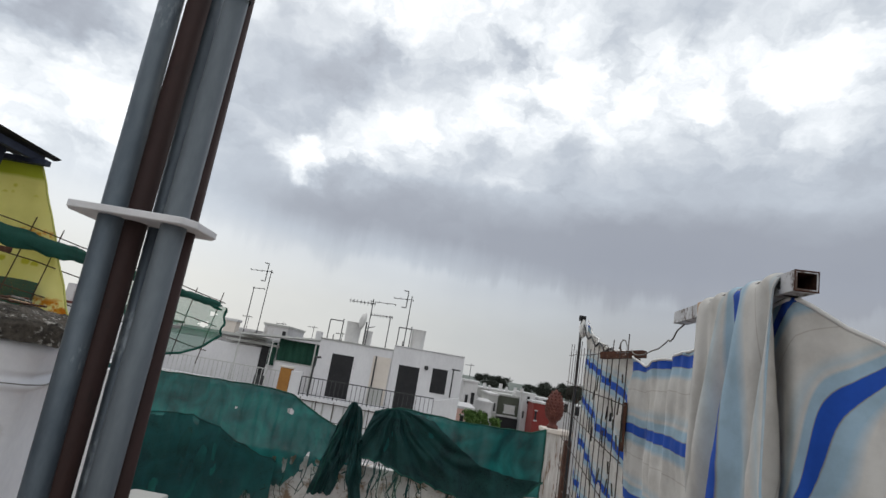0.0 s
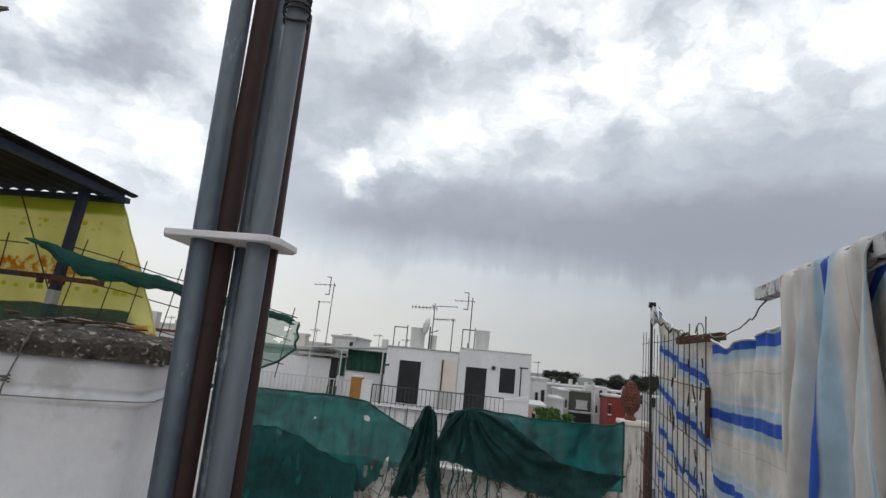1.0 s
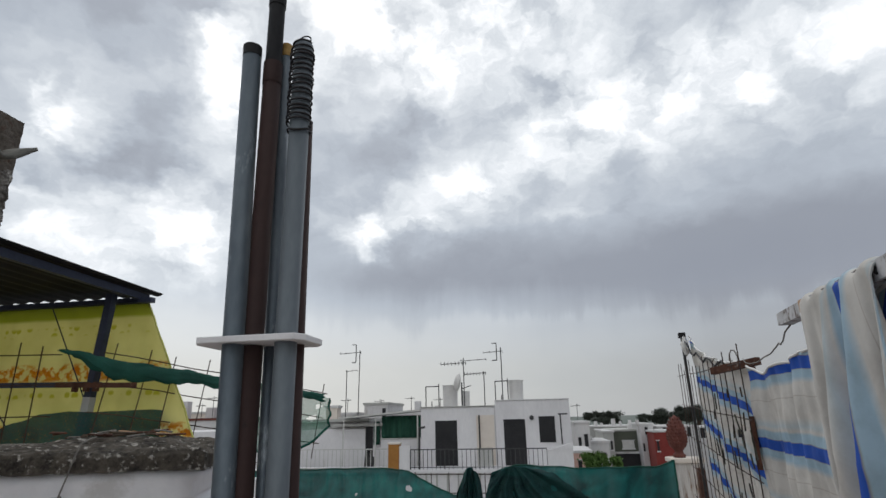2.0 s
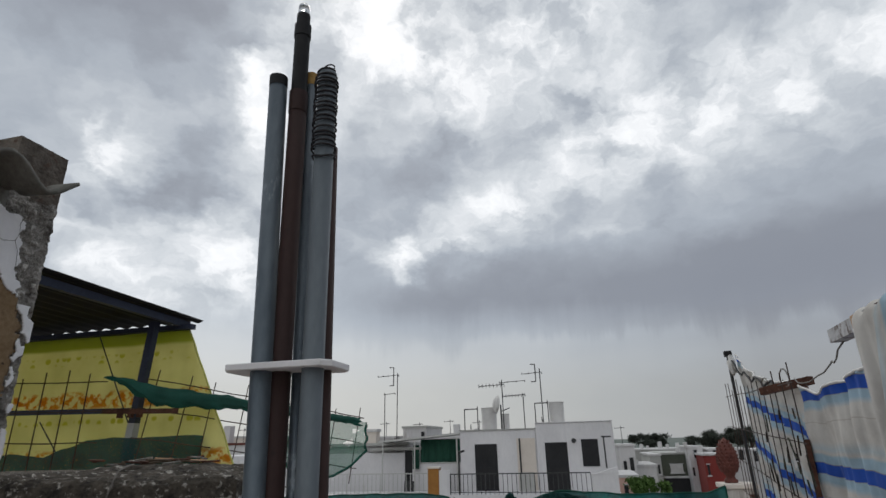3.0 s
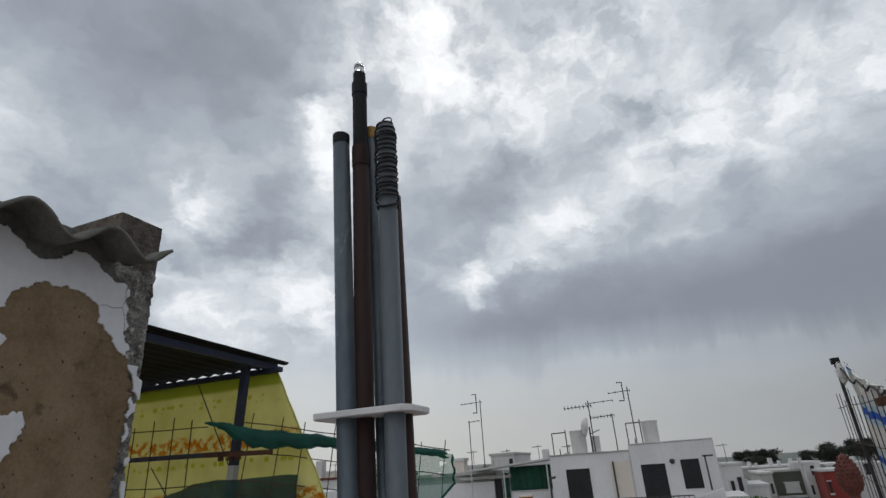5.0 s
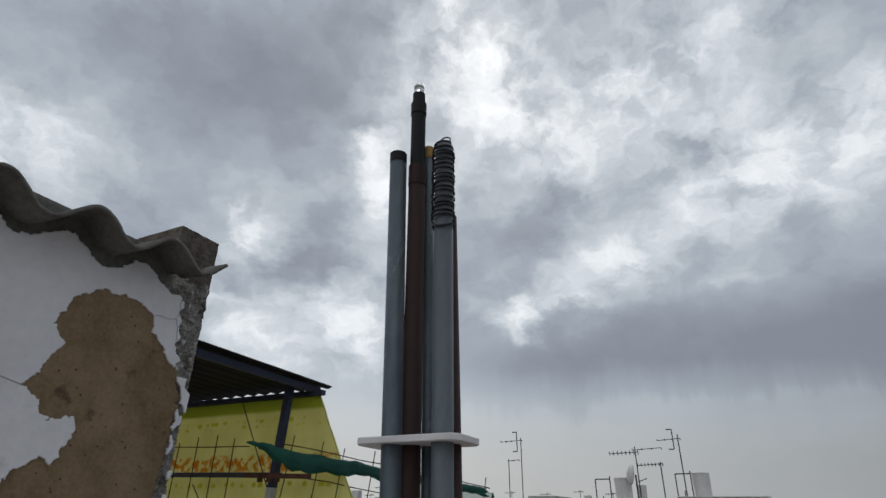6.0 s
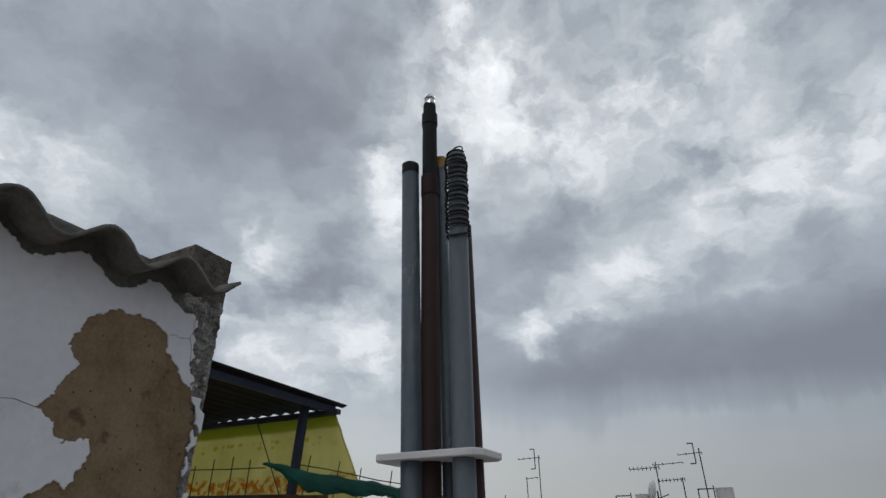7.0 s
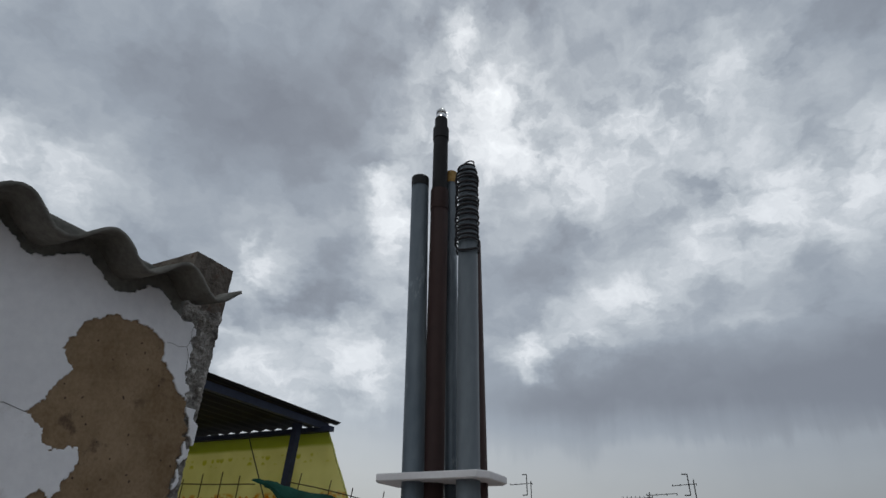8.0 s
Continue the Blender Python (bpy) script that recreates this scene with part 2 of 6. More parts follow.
PIERTOP = material("weathered_brown_concrete", (0.060, 0.050, 0.041), (0.165, 0.142, 0.120), 26, 0.95, 0, 0.7, 140, (0.09, 0.055, 0.04), 0.60, (1, 1, 1), 0.006)
# fibre cement, its colour darkened to carry the shade under the sheet
FIBRE = material("fibre_cement", (0.085, 0.083, 0.072), (0.18, 0.174, 0.155), 12, 0.9, 0, 0.5, 90, (0.07, 0.07, 0.06), 0.62, (1, 1, 1), 0.004)
ROOFDARK = material("dark_roof_sheet", (0.010, 0.010, 0.011), (0.020, 0.020, 0.022), 4, 0.7, 0, 0.1, 40, spec=0.15)
BLUESTEEL = material("blue_painted_steel", (0.020, 0.026, 0.048), (0.035, 0.044, 0.075), 12, 0.55, 0.1, 0.2, 80, (0.10, 0.10, 0.11), 0.72)
RUST = material("rusted_iron", (0.045, 0.02, 0.014), (0.12, 0.055, 0.035), 25, 0.85, 0.1, 0.6, 120, (0.35, 0.32, 0.29), 0.66, (1, 1, 1), 0.003)
WIRE = material("rusty_wire", (0.035, 0.026, 0.023), (0.075, 0.05, 0.04), 40, 0.8, 0.2, 0.2, 120)
ROPE = material("grey_wire", (0.12, 0.11, 0.10), (0.2, 0.19, 0.17), 60, 0.8, 0, 0.2, 160)
TERRA = material("terracotta", (0.080, 0.027, 0.021), (0.160, 0.056, 0.043), 14, 0.75, 0, 0.5, 80, (0.15, 0.075, 0.06), 0.62, (1, 1, 1), 0.006)
PATCHY = material("patchy_plaster", (0.52, 0.50, 0.48), (0.72, 0.71, 0.70), 4, 0.95, 0, 0.6, 40, (0.24, 0.17, 0.12), 0.54, (1, 1, 1), 0.01)
STAINED = material("stained_plaster", (0.36, 0.33, 0.30), (0.66, 0.64, 0.61), 6, 0.95, 0, 0.5, 50, (0.20, 0.13, 0.09), 0.58, (3, 1, 0.4), 0.008)
DARKGAP = material("dark_shutter", (0.012, 0.012, 0.014), (0.022, 0.022, 0.024), 2, 0.6, 0, 0.05, 20)
IRON = material("dark_iron", (0.03, 0.03, 0.032), (0.07, 0.07, 0.07), 10, 0.6, 0.3, 0.1, 60)
ORANGE = material("orange_paint", (0.28, 0.125, 0.03), (0.37, 0.175, 0.045), 4, 0.8, 0, 0.2, 40)
AWNING = material("green_awning", (0.008, 0.045, 0.03), (0.02, 0.085, 0.055), 1.5, 0.8, 0, 0.2, 20, None, 0.6, (3, 1, 0.5))
PERGOLA = material("grey_sheet", (0.40, 0.40, 0.38), (0.55, 0.55, 0.53), 2, 0.8, 0, 0.2, 20)
TANK = material("fibre_tank", (0.50, 0.49, 0.48), (0.60, 0.59, 0.57), 3, 0.85, 0, 0.1, 30)
BEIGE = material("beige_plaster", (0.58, 0.52, 0.46), (0.66, 0.60, 0.54), 2, 0.9, 0, 0.1, 30)
OLIVE = material("olive_plaster", (0.068, 0.075, 0.056), (0.095, 0.102, 0.080), 0.6, 0.9, 0, 0.1, 10)
GREYP = material("grey_plaster", (0.33, 0.33, 0.31), (0.42, 0.42, 0.40), 0.6, 0.9, 0, 0.1, 10)
REDP = material("red_plaster", (0.17, 0.028, 0.024), (0.23, 0.045, 0.038), 0.6, 0.9, 0, 0.1, 10)
FARPINK = material("pink_plaster", (0.55, 0.33, 0.27), (0.66, 0.45, 0.38), 0.8, 0.9, 0, 0.1, 10)
# distance haze over the horizon pines is mixed into their leaf colour
LEAF = material("pine_foliage", (0.026, 0.033, 0.026), (0.052, 0.062, 0.048), 0.8, 0.9, 0, 0.3, 6)
LEAF2 = material("bright_foliage", (0.05, 0.10, 0.02), (0.10, 0.18, 0.04), 3, 0.8, 0, 0.3, 20)
BARK = material("bark", (0.05, 0.035, 0.025), (0.10, 0.075, 0.05), 6, 0.9, 0, 0.5, 40)
GROUND = material("town_ground", (0.10, 0.10, 0.095), (0.17, 0.165, 0.155), 0.05, 0.95, 0, 0.2, 1.0)
HILLM = material("far_hill", (0.10, 0.12, 0.11), (0.15, 0.17, 0.15), 0.02, 1.0, 0, 0.1, 0.2)
FLOORM = material("roof_tiles", (0.30, 0.24, 0.21), (0.42, 0.36, 0.32), 5, 0.85, 0, 0.4, 60, (0.18, 0.15, 0.13), 0.6)
WHITECLOTH = material("white_cloth", (0.55, 0.54, 0.52), (0.68, 0.67, 0.65), 12, 0.9, 0, 0.3, 120)
TUBEPAINT = material("worn_white_paint", (0.36, 0.36, 0.37), (0.52, 0.52, 0.53), 16, 0.6, 0, 0.4, 110, (0.10, 0.07, 0.055), 0.53, (1, 1, 1), 0.003)
DRYLEAF = material("dry_leaf", (0.06, 0.065, 0.04), (0.16, 0.15, 0.11), 30, 0.9, 0, 0.4, 150)
YELLOWHEM = material("yellow_hem", (0.42, 0.42, 0.10), (0.55, 0.54, 0.18), 20, 0.85, 0, 0.2, 100)
WOODTIP = material("raw_wood", (0.36, 0.22, 0.13), (0.50, 0.33, 0.20), 20, 0.8, 0, 0.3, 120)
YELLOWP = material("yellow_plastic", (0.55, 0.38, 0.02), (0.65, 0.47, 0.05), 20, 0.5, 0, 0.1, 80)
REDPLASTIC = material("dark_red_plastic", (0.16, 0.012, 0.015), (0.24, 0.02, 0.025), 15, 0.5, 0, 0.1, 80)


def peel_material():
    """White limewash peeled off a brown render coat, in one ragged field."""
    m = material("peeled_render", (0.175, 0.116, 0.062), (0.31, 0.222, 0.138), 7, 0.95, 0, 1.0, 120, (0.11, 0.075, 0.048), 0.62, (1, 1, 1), 0.004)
    # scattered pits and pale grit in the sandy coat
    n, l = m.node_tree.nodes, m.node_tree.links
    b = n["Principled BSDF"]
    out = b.inputs["Base Color"].links[0].from_socket
    tc = n.new("ShaderNodeTexCoord")
    warp = n.new("ShaderNodeTexNoise")
    warp.inputs["Scale"].default_value = 60
    l.new(tc.outputs["Object"], warp.inputs["Vector"])
    for scale, keep, size, tint in ((26, 0.965, 0.06, (0.035, 0.024, 0.018)), (48, 0.93, 0.09, (0.36, 0.28, 0.20)), (80, 0.95, 0.10, (0.06, 0.04, 0.028))):
        add = n.new("ShaderNodeVectorMath")
        add.operation = "MULTIPLY_ADD"
        l.new(warp.outputs[1], add.inputs[0])
        add.inputs[1].default_value = (0.012,) * 3
        l.new(tc.outputs["Object"], add.inputs[2])
        vo = n.new("ShaderNodeTexVoronoi")
        vo.inputs["Scale"].default_value = scale
        l.new(add.outputs[0], vo.inputs["Vector"])
        sp = n.new("ShaderNodeSeparateColor")
        l.new(vo.outputs["Color"], sp.inputs[0])
        some = n.new("ShaderNodeMath")
        some.operation = "GREATER_THAN"
        l.new(sp.outputs[0], some.inputs[0])
        some.inputs[1].default_value = keep
        near = n.new("ShaderNodeMapRange")
        near.inputs[1].default_value, near.inputs[2].default_value = size * 2.2, size * 1.4
        l.new(vo.outputs["Distance"], near.inputs[0])
        f = n.new("ShaderNodeMath")
        f.operation = "MULTIPLY"
        l.new(some.outputs[0], f.inputs[0])
        l.new(near.outputs[0], f.inputs[1])
        mx = n.new("ShaderNodeMix")
        mx.data_type = "RGBA"
        l.new(f.outputs[0], mx.inputs[0])
        l.new(out, mx.inputs[6])
        mx.inputs[7].default_value = (*tint, 1)
        out = mx.outputs[2]
    l.new(out, b.inputs["Base Color"])
    return m


BROWNRENDER = peel_material()


def net_material(name, dark, light, opaque):
    m = bpy.data.materials.new(name)
    m.use_nodes = True
    n, l = m.node_tree.nodes, m.node_tree.links
    b = n["Principled BSDF"]
    tc = n.new("ShaderNodeTexCoord")
    a, c = n.new("ShaderNodeTexNoise"), n.new("ShaderNodeTexNoise")
    a.inputs["Scale"].default_value, a.inputs["Detail"].default_value, a.inputs["Distortion"].default_value = 4.0, 7, 0.8
    c.inputs["Scale"].default_value, c.inputs["Detail"].default_value = 160.0, 2
    l.new(tc.outputs["Object"], a.inputs["Vector"])
    l.new(tc.outputs["Object"], c.inputs["Vector"])
    r = n.new("ShaderNodeValToRGB")
    r.color_ramp.elements[0].position, r.color_ramp.elements[0].color = 0.35, (*dark, 1)
    r.color_ramp.elements[1].position, r.color_ramp.elements[1].color = 0.68, (*light, 1)
    l.new(a.outputs[0], r.inputs[0])
    l.new(r.outputs[0], b.inputs["Base Color"])
    b.inputs["Roughness"].default_value = 0.7
    tl = n.new("ShaderNodeBsdfTranslucent")
    l.new(r.outputs[0], tl.inputs[0])
    m1 = n.new("ShaderNodeMixShader")
    m1.inputs[0].default_value = 0.4
    l.new(b.outputs[0], m1.inputs[1])
    l.new(tl.outputs[0], m1.inputs[2])
    tr = n.new("ShaderNodeBsdfTransparent")
    m2 = n.new("ShaderNodeMixShader")
    f = n.new("ShaderNodeMath")
    f.operation = "MULTIPLY_ADD"
    f.use_clamp = True
    l.new(c.outputs[0], f.inputs[0])
    f.inputs[1].default_value, f.inputs[2].default_value = 0.5, opaque - 0.25
    l.new(f.outputs[0], m2.inputs[0])
    l.new(tr.outputs[0], m2.inputs[1])
    l.new(m1.outputs[0], m2.inputs[2])
    l.new(m2.outputs[0], n["Material Output"].inputs[0])
    return m


NET = net_material("green_shade_net", (0.002, 0.053, 0.055), (0.010, 0.172, 0.158), 0.94)
NETDARK = net_material("dark_green_net", (0.004, 0.040, 0.041), (0.009, 0.082, 0.077), 0.92)
NETUNDER = net_material("doubled_green_net", (0.004, 0.062, 0.067), (0.009, 0.120, 0.120), 0.90)
NETLIGHT = net_material("thin_green_net", (0.02, 0.14, 0.09), (0.06, 0.25, 0.16), 0.55)
NETSTRIP = net_material("rolled_green_net", (0.006, 0.075, 0.055), (0.015, 0.13, 0.095), 0.95)


def stripe_material(name, period, base=(0.62, 0.60, 0.565)):
    """Striped awning cloth: the stripes run along the UV map's first axis, counted along the second, in metres."""
    m = bpy.data.materials.new(name)
    m.use_nodes = True
    n, l = m.node_tree.nodes, m.node_tree.links
    b = n["Principled BSDF"]
    uv = n.new("ShaderNodeUVMap")
    uv.uv_map = "UVMap"
    s = n.new("ShaderNodeSeparateXYZ")
    l.new(uv.outputs[0], s.inputs[0])
    w = n.new("ShaderNodeTexNoise")
    w.inputs["Scale"].default_value = 8
    l.new(uv.outputs[0], w.inputs["Vector"])
    sh = n.new("ShaderNodeMath")
    sh.operation = "MULTIPLY_ADD"
    l.new(w.outputs[0], sh.inputs[0])
    sh.inputs[1].default_value = 0.006
    l.new(s.outputs[1], sh.inputs[2])
    d = n.new("ShaderNodeMath")
    d.operation = "DIVIDE"
    l.new(sh.outputs[0], d.inputs[0])
    d.inputs[1].default_value = period
    f2 = n.new("ShaderNodeMath")
    f2.operation = "FRACT"
    l.new(d.outputs[0], f2.inputs[0])
    r = n.new("ShaderNodeValToRGB")
    deep, pale = (0.012, 0.085, 0.47), (0.36, 0.50, 0.60)
    stops = [(0.0, deep), (0.138, deep), (0.142, (0.30, 0.28, 0.20)), (0.15, pale), (0.23, pale), (0.30, base), (0.44, base), (0.45, (0.46, 0.42, 0.38)),
             (0.458, base), (0.70, base), (0.80, (0.50, 0.57, 0.60)), (0.86, base), (0.89, pale), (0.985, pale), (0.99, (0.30, 0.28, 0.20)), (1.0, deep)]
    el = r.color_ramp.elements
    while len(el) < len(stops):
        el.new(0.5)
    for e, (p, c) in zip(el, stops):
        e.position, e.color = p, (*c, 1)
    l.new(f2.outputs[0], r.inputs[0])
    dirt = n.new("ShaderNodeTexNoise")
    dirt.inputs["Scale"].default_value, dirt.inputs["Detail"].default_value, dirt.inputs["Roughness"].default_value = 7, 7, 0.65
    tc = n.new("ShaderNodeTexCoord")
    l.new(tc.outputs["Object"], dirt.inputs["Vector"])
    dr = n.new("ShaderNodeValToRGB")
    dr.color_ramp.elements[0].position, dr.color_ramp.elements[0].color = 0.28, (0.60, 0.58, 0.56, 1)
    dr.color_ramp.elements[1].position, dr.color_ramp.elements[1].color = 0.58, (1, 1, 1, 1)
    l.new(dirt.outputs[0], dr.inputs[0])
    mx = n.new("ShaderNodeMix")
    mx.data_type, mx.blend_type = "RGBA", "MULTIPLY"
    mx.inputs[0].default_value = 0.8
    l.new(r.outputs[0], mx.inputs[6])
    l.new(dr.outputs[0], mx.inputs[7])
    l.new(mx.outputs[2], b.inputs["Base Color"])
    b.inputs["Roughness"].default_value = 0.9
    wv = n.new("ShaderNodeTexNoise")
    wv.inputs["Scale"].default_value = 350
    l.new(tc.outputs["Object"], wv.inputs["Vector"])
    bp = n.new("ShaderNodeBump")
    bp.inputs["Strength"].default_value, bp.inputs["Distance"].default_value = 0.10, 0.001
    l.new(wv.outputs[0], bp.inputs["Height"])
    l.new(bp.outputs[0], b.inputs["Normal"])
    tl = n.new("ShaderNodeBsdfTranslucent")
    l.new(mx.outputs[2], tl.inputs[0])
    ms = n.new("ShaderNodeMixShader")
    ms.inputs[0].default_value = 0.22
    l.new(b.outputs[0], ms.inputs[1])
    l.new(tl.outputs[0], ms.inputs[2])
    l.new(ms.outputs[0], n["Material Output"].inputs[0])
    return m


CLOTH = stripe_material("striped_cloth", 0.255)


def flower_material():
    """Lime-yellow printed sheet: olive hem, a row of dots and rows of orange blossoms, by height in the UV map."""
    m = bpy.data.materials.new("printed_yellow_sheet")
    m.use_nodes = True
    n, l = m.node_tree.nodes, m.node_tree.links
    b = n["Principled BSDF"]
    uv = n.new("ShaderNodeUVMap")
    uv.uv_map = "UVMap"
    s = n.new("ShaderNodeSeparateXYZ")
    l.new(uv.outputs[0], s.inputs[0])

    def ramp(fac, stops):
        r = n.new("ShaderNodeValToRGB")
        el = r.color_ramp.elements
        while len(el) < len(stops):
            el.new(0.5)
        for e, (p, c) in zip(el, stops):
            e.position, e.color = p, (*c, 1)
        l.new(fac, r.inputs[0])
        return r.outputs[0]

    def noise_tex(scale, detail, off):
        a = n.new("ShaderNodeVectorMath")
        a.operation = "ADD"
        a.inputs[1].default_value = (off, off, 0)
        l.new(uv.outputs[0], a.inputs[0])
        t = n.new("ShaderNodeTexNoise")
        t.inputs["Scale"].default_value, t.inputs["Detail"].default_value = scale, detail
        l.new(a.outputs[0], t.inputs["Vector"])
        return t.outputs[0]

    def mix(f, a, c):
        x = n.new("ShaderNodeMix")
        x.data_type = "RGBA"
        l.new(f, x.inputs[0])
        l.new(a, x.inputs[6])
        x.inputs[7].default_value = (*c, 1)
        return x.outputs[2]

    def mul(a, c):
        x = n.new("ShaderNodeMath")
        x.operation = "MULTIPLY"
        l.new(a, x.inputs[0])
        l.new(c, x.inputs[1])
        return x.outputs[0]

    k, w = (0,) * 3, (1,) * 3
    base = ramp(noise_tex(5, 4, 0), [(0.3, (0.70, 0.67, 0.30)), (0.7, (0.83, 0.80, 0.42))])
    hem = ramp(s.outputs[1], [(0.0, w), (0.075, w), (0.095, k)])
    col = mix(hem, base, (0.47, 0.50, 0.08))
    v = n.new("ShaderNodeTexVoronoi")
    v.inputs["Scale"].default_value = 17
    v.inputs["Randomness"].default_value = 0.5
    l.new(uv.outputs[0], v.inputs["Vector"])
    dots = mul(ramp(v.outputs["Distance"], [(0.3, w), (0.42, k)]), ramp(s.outputs[1], [(0.125, k), (0.14, w), (0.175, w), (0.19, k), (0.515, k), (0.53, w), (0.55, w), (0.56, k)]))
    col = mix(dots, col, (0.58, 0.56, 0.10))
    v2 = n.new("ShaderNodeTexVoronoi")
    v2.inputs["Scale"].default_value = 13
    l.new(uv.outputs[0], v2.inputs["Vector"])
    bl = mul(ramp(noise_tex(22, 3, 3.3), [(0.47, k), (0.56, w)]), ramp(s.outputs[1], [(0.35, k), (0.375, w), (0.445, w), (0.47, k), (0.70, k), (0.725, w), (0.785, w), (0.80, k)]))
    col = mix(bl, col, (0.62, 0.27, 0.02))
    bl2 = mul(bl, ramp(noise_tex(40, 2, 8.1), [(0.5, k), (0.6, w)]))
    col = mix(bl2, col, (0.66, 0.40, 0.05))
    l.new(col, b.inputs["Base Color"])
    b.inputs["Roughness"].default_value = 0.8
    tl = n.new("ShaderNodeBsdfTranslucent")
    l.new(col, tl.inputs[0])
    ms = n.new("ShaderNodeMixShader")
    ms.inputs[0].default_value = 0.6
    l.new(b.outputs[0], ms.inputs[1])
    l.new(tl.outputs[0], ms.inputs[2])
    l.new(ms.outputs[0], n["Material Output"].inputs[0])
    return m


FLOWERS = flower_material()
GLASS = bpy.data.materials.new("clear_glass")
GLASS.use_nodes = True
GLASS.node_tree.nodes["Principled BSDF"].inputs["Transmission Weight"].default_value = 1.0
GLASS.node_tree.nodes["Principled BSDF"].inputs["Roughness"].default_value = 0.04
GLASS.node_tree.nodes["Principled BSDF"].inputs["IOR"].default_value = 1.3

# ---- mesh helpers ----
ORIGIN = {}


def finish(name, bm, mat, at, smooth):
    if at is not None:
        bmesh.ops.translate(bm, verts=bm.verts, vec=-Vector(at))
    me = bpy.data.meshes.new(name)
    bm.to_mesh(me)
    bm.free()
    me.materials.append(mat)
    if smooth:
        me.shade_smooth()
    return me


def thing(name, at, label, category, group="", kind=""):
    ob = new(name)
    ob.location = at
    ORIGIN[ob] = Vector(at)
    return tagged(ob, label, category, group, kind)


def part(name, bm, mat, parent, label="", smooth=False, thick=0.0):
    """Links a bmesh in world coordinates as one mesh object under its thing."""
    ob = new(name, finish(name, bm, mat, ORIGIN[parent], smooth))
    ob.parent = parent
    ORIGIN[ob] = ORIGIN[parent]
    if thick:
        md = ob.modifiers.new("thickness", "SOLIDIFY")
        md.thickness, md.offset = thick, 0
    return tagged(ob, label) if label else ob


def solo(name, bm, mat, label="", category="", group="", kind="", smooth=False, thick=0.0):
    """Links a bmesh in world coordinates as a thing of one mesh, its origin at its base."""
    xs = [v.co for v in bm.verts]
    lo = [min(c[k] for c in xs) for k in range(3)]
    hi = [max(c[k] for c in xs) for k in range(3)]
    at = Vector(((lo[0] + hi[0]) / 2, (lo[1] + hi[1]) / 2, lo[2]))
    ob = new(name, finish(name, bm, mat, at, smooth))
    ob.location = at
    ORIGIN[ob] = at
    if thick:
        md = ob.modifiers.new("thickness", "SOLIDIFY")
        md.thickness, md.offset = thick, 0
    return tagged(ob, label, category, group, kind)


def box(x0, x1, y0, y1, z0, z1, bevel=0.0, bm=None):
    bm = bm or bmesh.new()
    r = bmesh.ops.create_cube(bm, size=1, matrix=Matrix.LocRotScale(((x0 + x1) / 2, (y0 + y1) / 2, (z0 + z1) / 2), None, (x1 - x0, y1 - y0, z1 - z0)))
    if bevel:
        es = list({e for v in r["verts"] for e in v.link_edges})
        bmesh.ops.bevel(bm, geom=es, offset=bevel, segments=2, affect="EDGES", profile=0.6)
    return bm


def bar(p0, p1, w, h, bm=None, bevel=0.0):
    """A square bar from p0 to p1, w wide and h high."""
    bm = bm or bmesh.new()
    p0, p1 = Vector(p0), Vector(p1)
    d = p1 - p0
    q = d.to_track_quat("Y", "Z")
    r = bmesh.ops.create_cube(bm, size=1, matrix=Matrix.LocRotScale((p0 + p1) / 2, q, (w, d.length, h)))
    if bevel:
        es = list({e for v in r["verts"] for e in v.link_edges})
        bmesh.ops.bevel(bm, geom=es, offset=bevel, segments=2, affect="EDGES")
    return bm


def rod(p0, p1, r, seg=10, r2=None, bm=None):
    bm = bm or bmesh.new()
    p0, p1 = Vector(p0), Vector(p1)
    d = p1 - p0
    q = d.to_track_quat("Z", "Y")
    bmesh.ops.create_cone(bm, cap_ends=True, segments=seg, radius1=r, radius2=r if r2 is None else r2, depth=d.length,
                          matrix=Matrix.LocRotScale((p0 + p1) / 2, q, None))
    return bm


def cable(pts, r, seg=6, bm=None):
    """A round wire swept along points."""
    bm = bm or bmesh.new()
    pts = [Vector(p) for p in pts]
    rings = []
    for k, p in enumerate(pts):
        d = (pts[min(k + 1, len(pts) - 1)] - pts[max(k - 1, 0)]).normalized()
        q = d.to_track_quat("Z", "Y")
        rings.append([bm.verts.new(p + q @ Vector((r * math.cos(6.2832 * a / seg), r * math.sin(6.2832 * a / seg), 0))) for a in range(seg)])
    for a, b in zip(rings, rings[1:]):
        for k in range(seg):
            bm.faces.new((a[k], a[(k + 1) % seg], b[(k + 1) % seg], b[k]))
    bm.faces.new(rings[0][::-1])
    bm.faces.new(rings[-1])
    return bm


def sheet(fn, nu, nv, uvfn=None, hole=None):
    """A cloth or net: fn(u, v) gives the place for u, v in 0..1; uvfn gives its map in metres; hole(u, v) leaves faces out."""
    bm = bmesh.new()
    lay = bm.loops.layers.uv.new("UVMap")
    g = [[bm.verts.new(fn(i / nu, j / nv)) for j in range(nv + 1)] for i in range(nu + 1)]
    for i in range(nu):
        for j in range(nv):
            if hole and hole((i + 0.5) / nu, (j + 0.5) / nv):
                continue
            f = bm.faces.new((g[i][j], g[i][j + 1], g[i + 1][j + 1], g[i + 1][j]))
            f.smooth = True
            for lp, (a, b) in zip(f.loops, ((i, j), (i, j + 1), (i + 1, j + 1), (i + 1, j))):
                lp[lay].uv = (uvfn or (lambda u, v: (u, v)))(a / nu, b / nv)
    loose = [v for v in bm.verts if not v.link_faces]
    bmesh.ops.delete(bm, geom=loose, context="VERTS")
    return bm


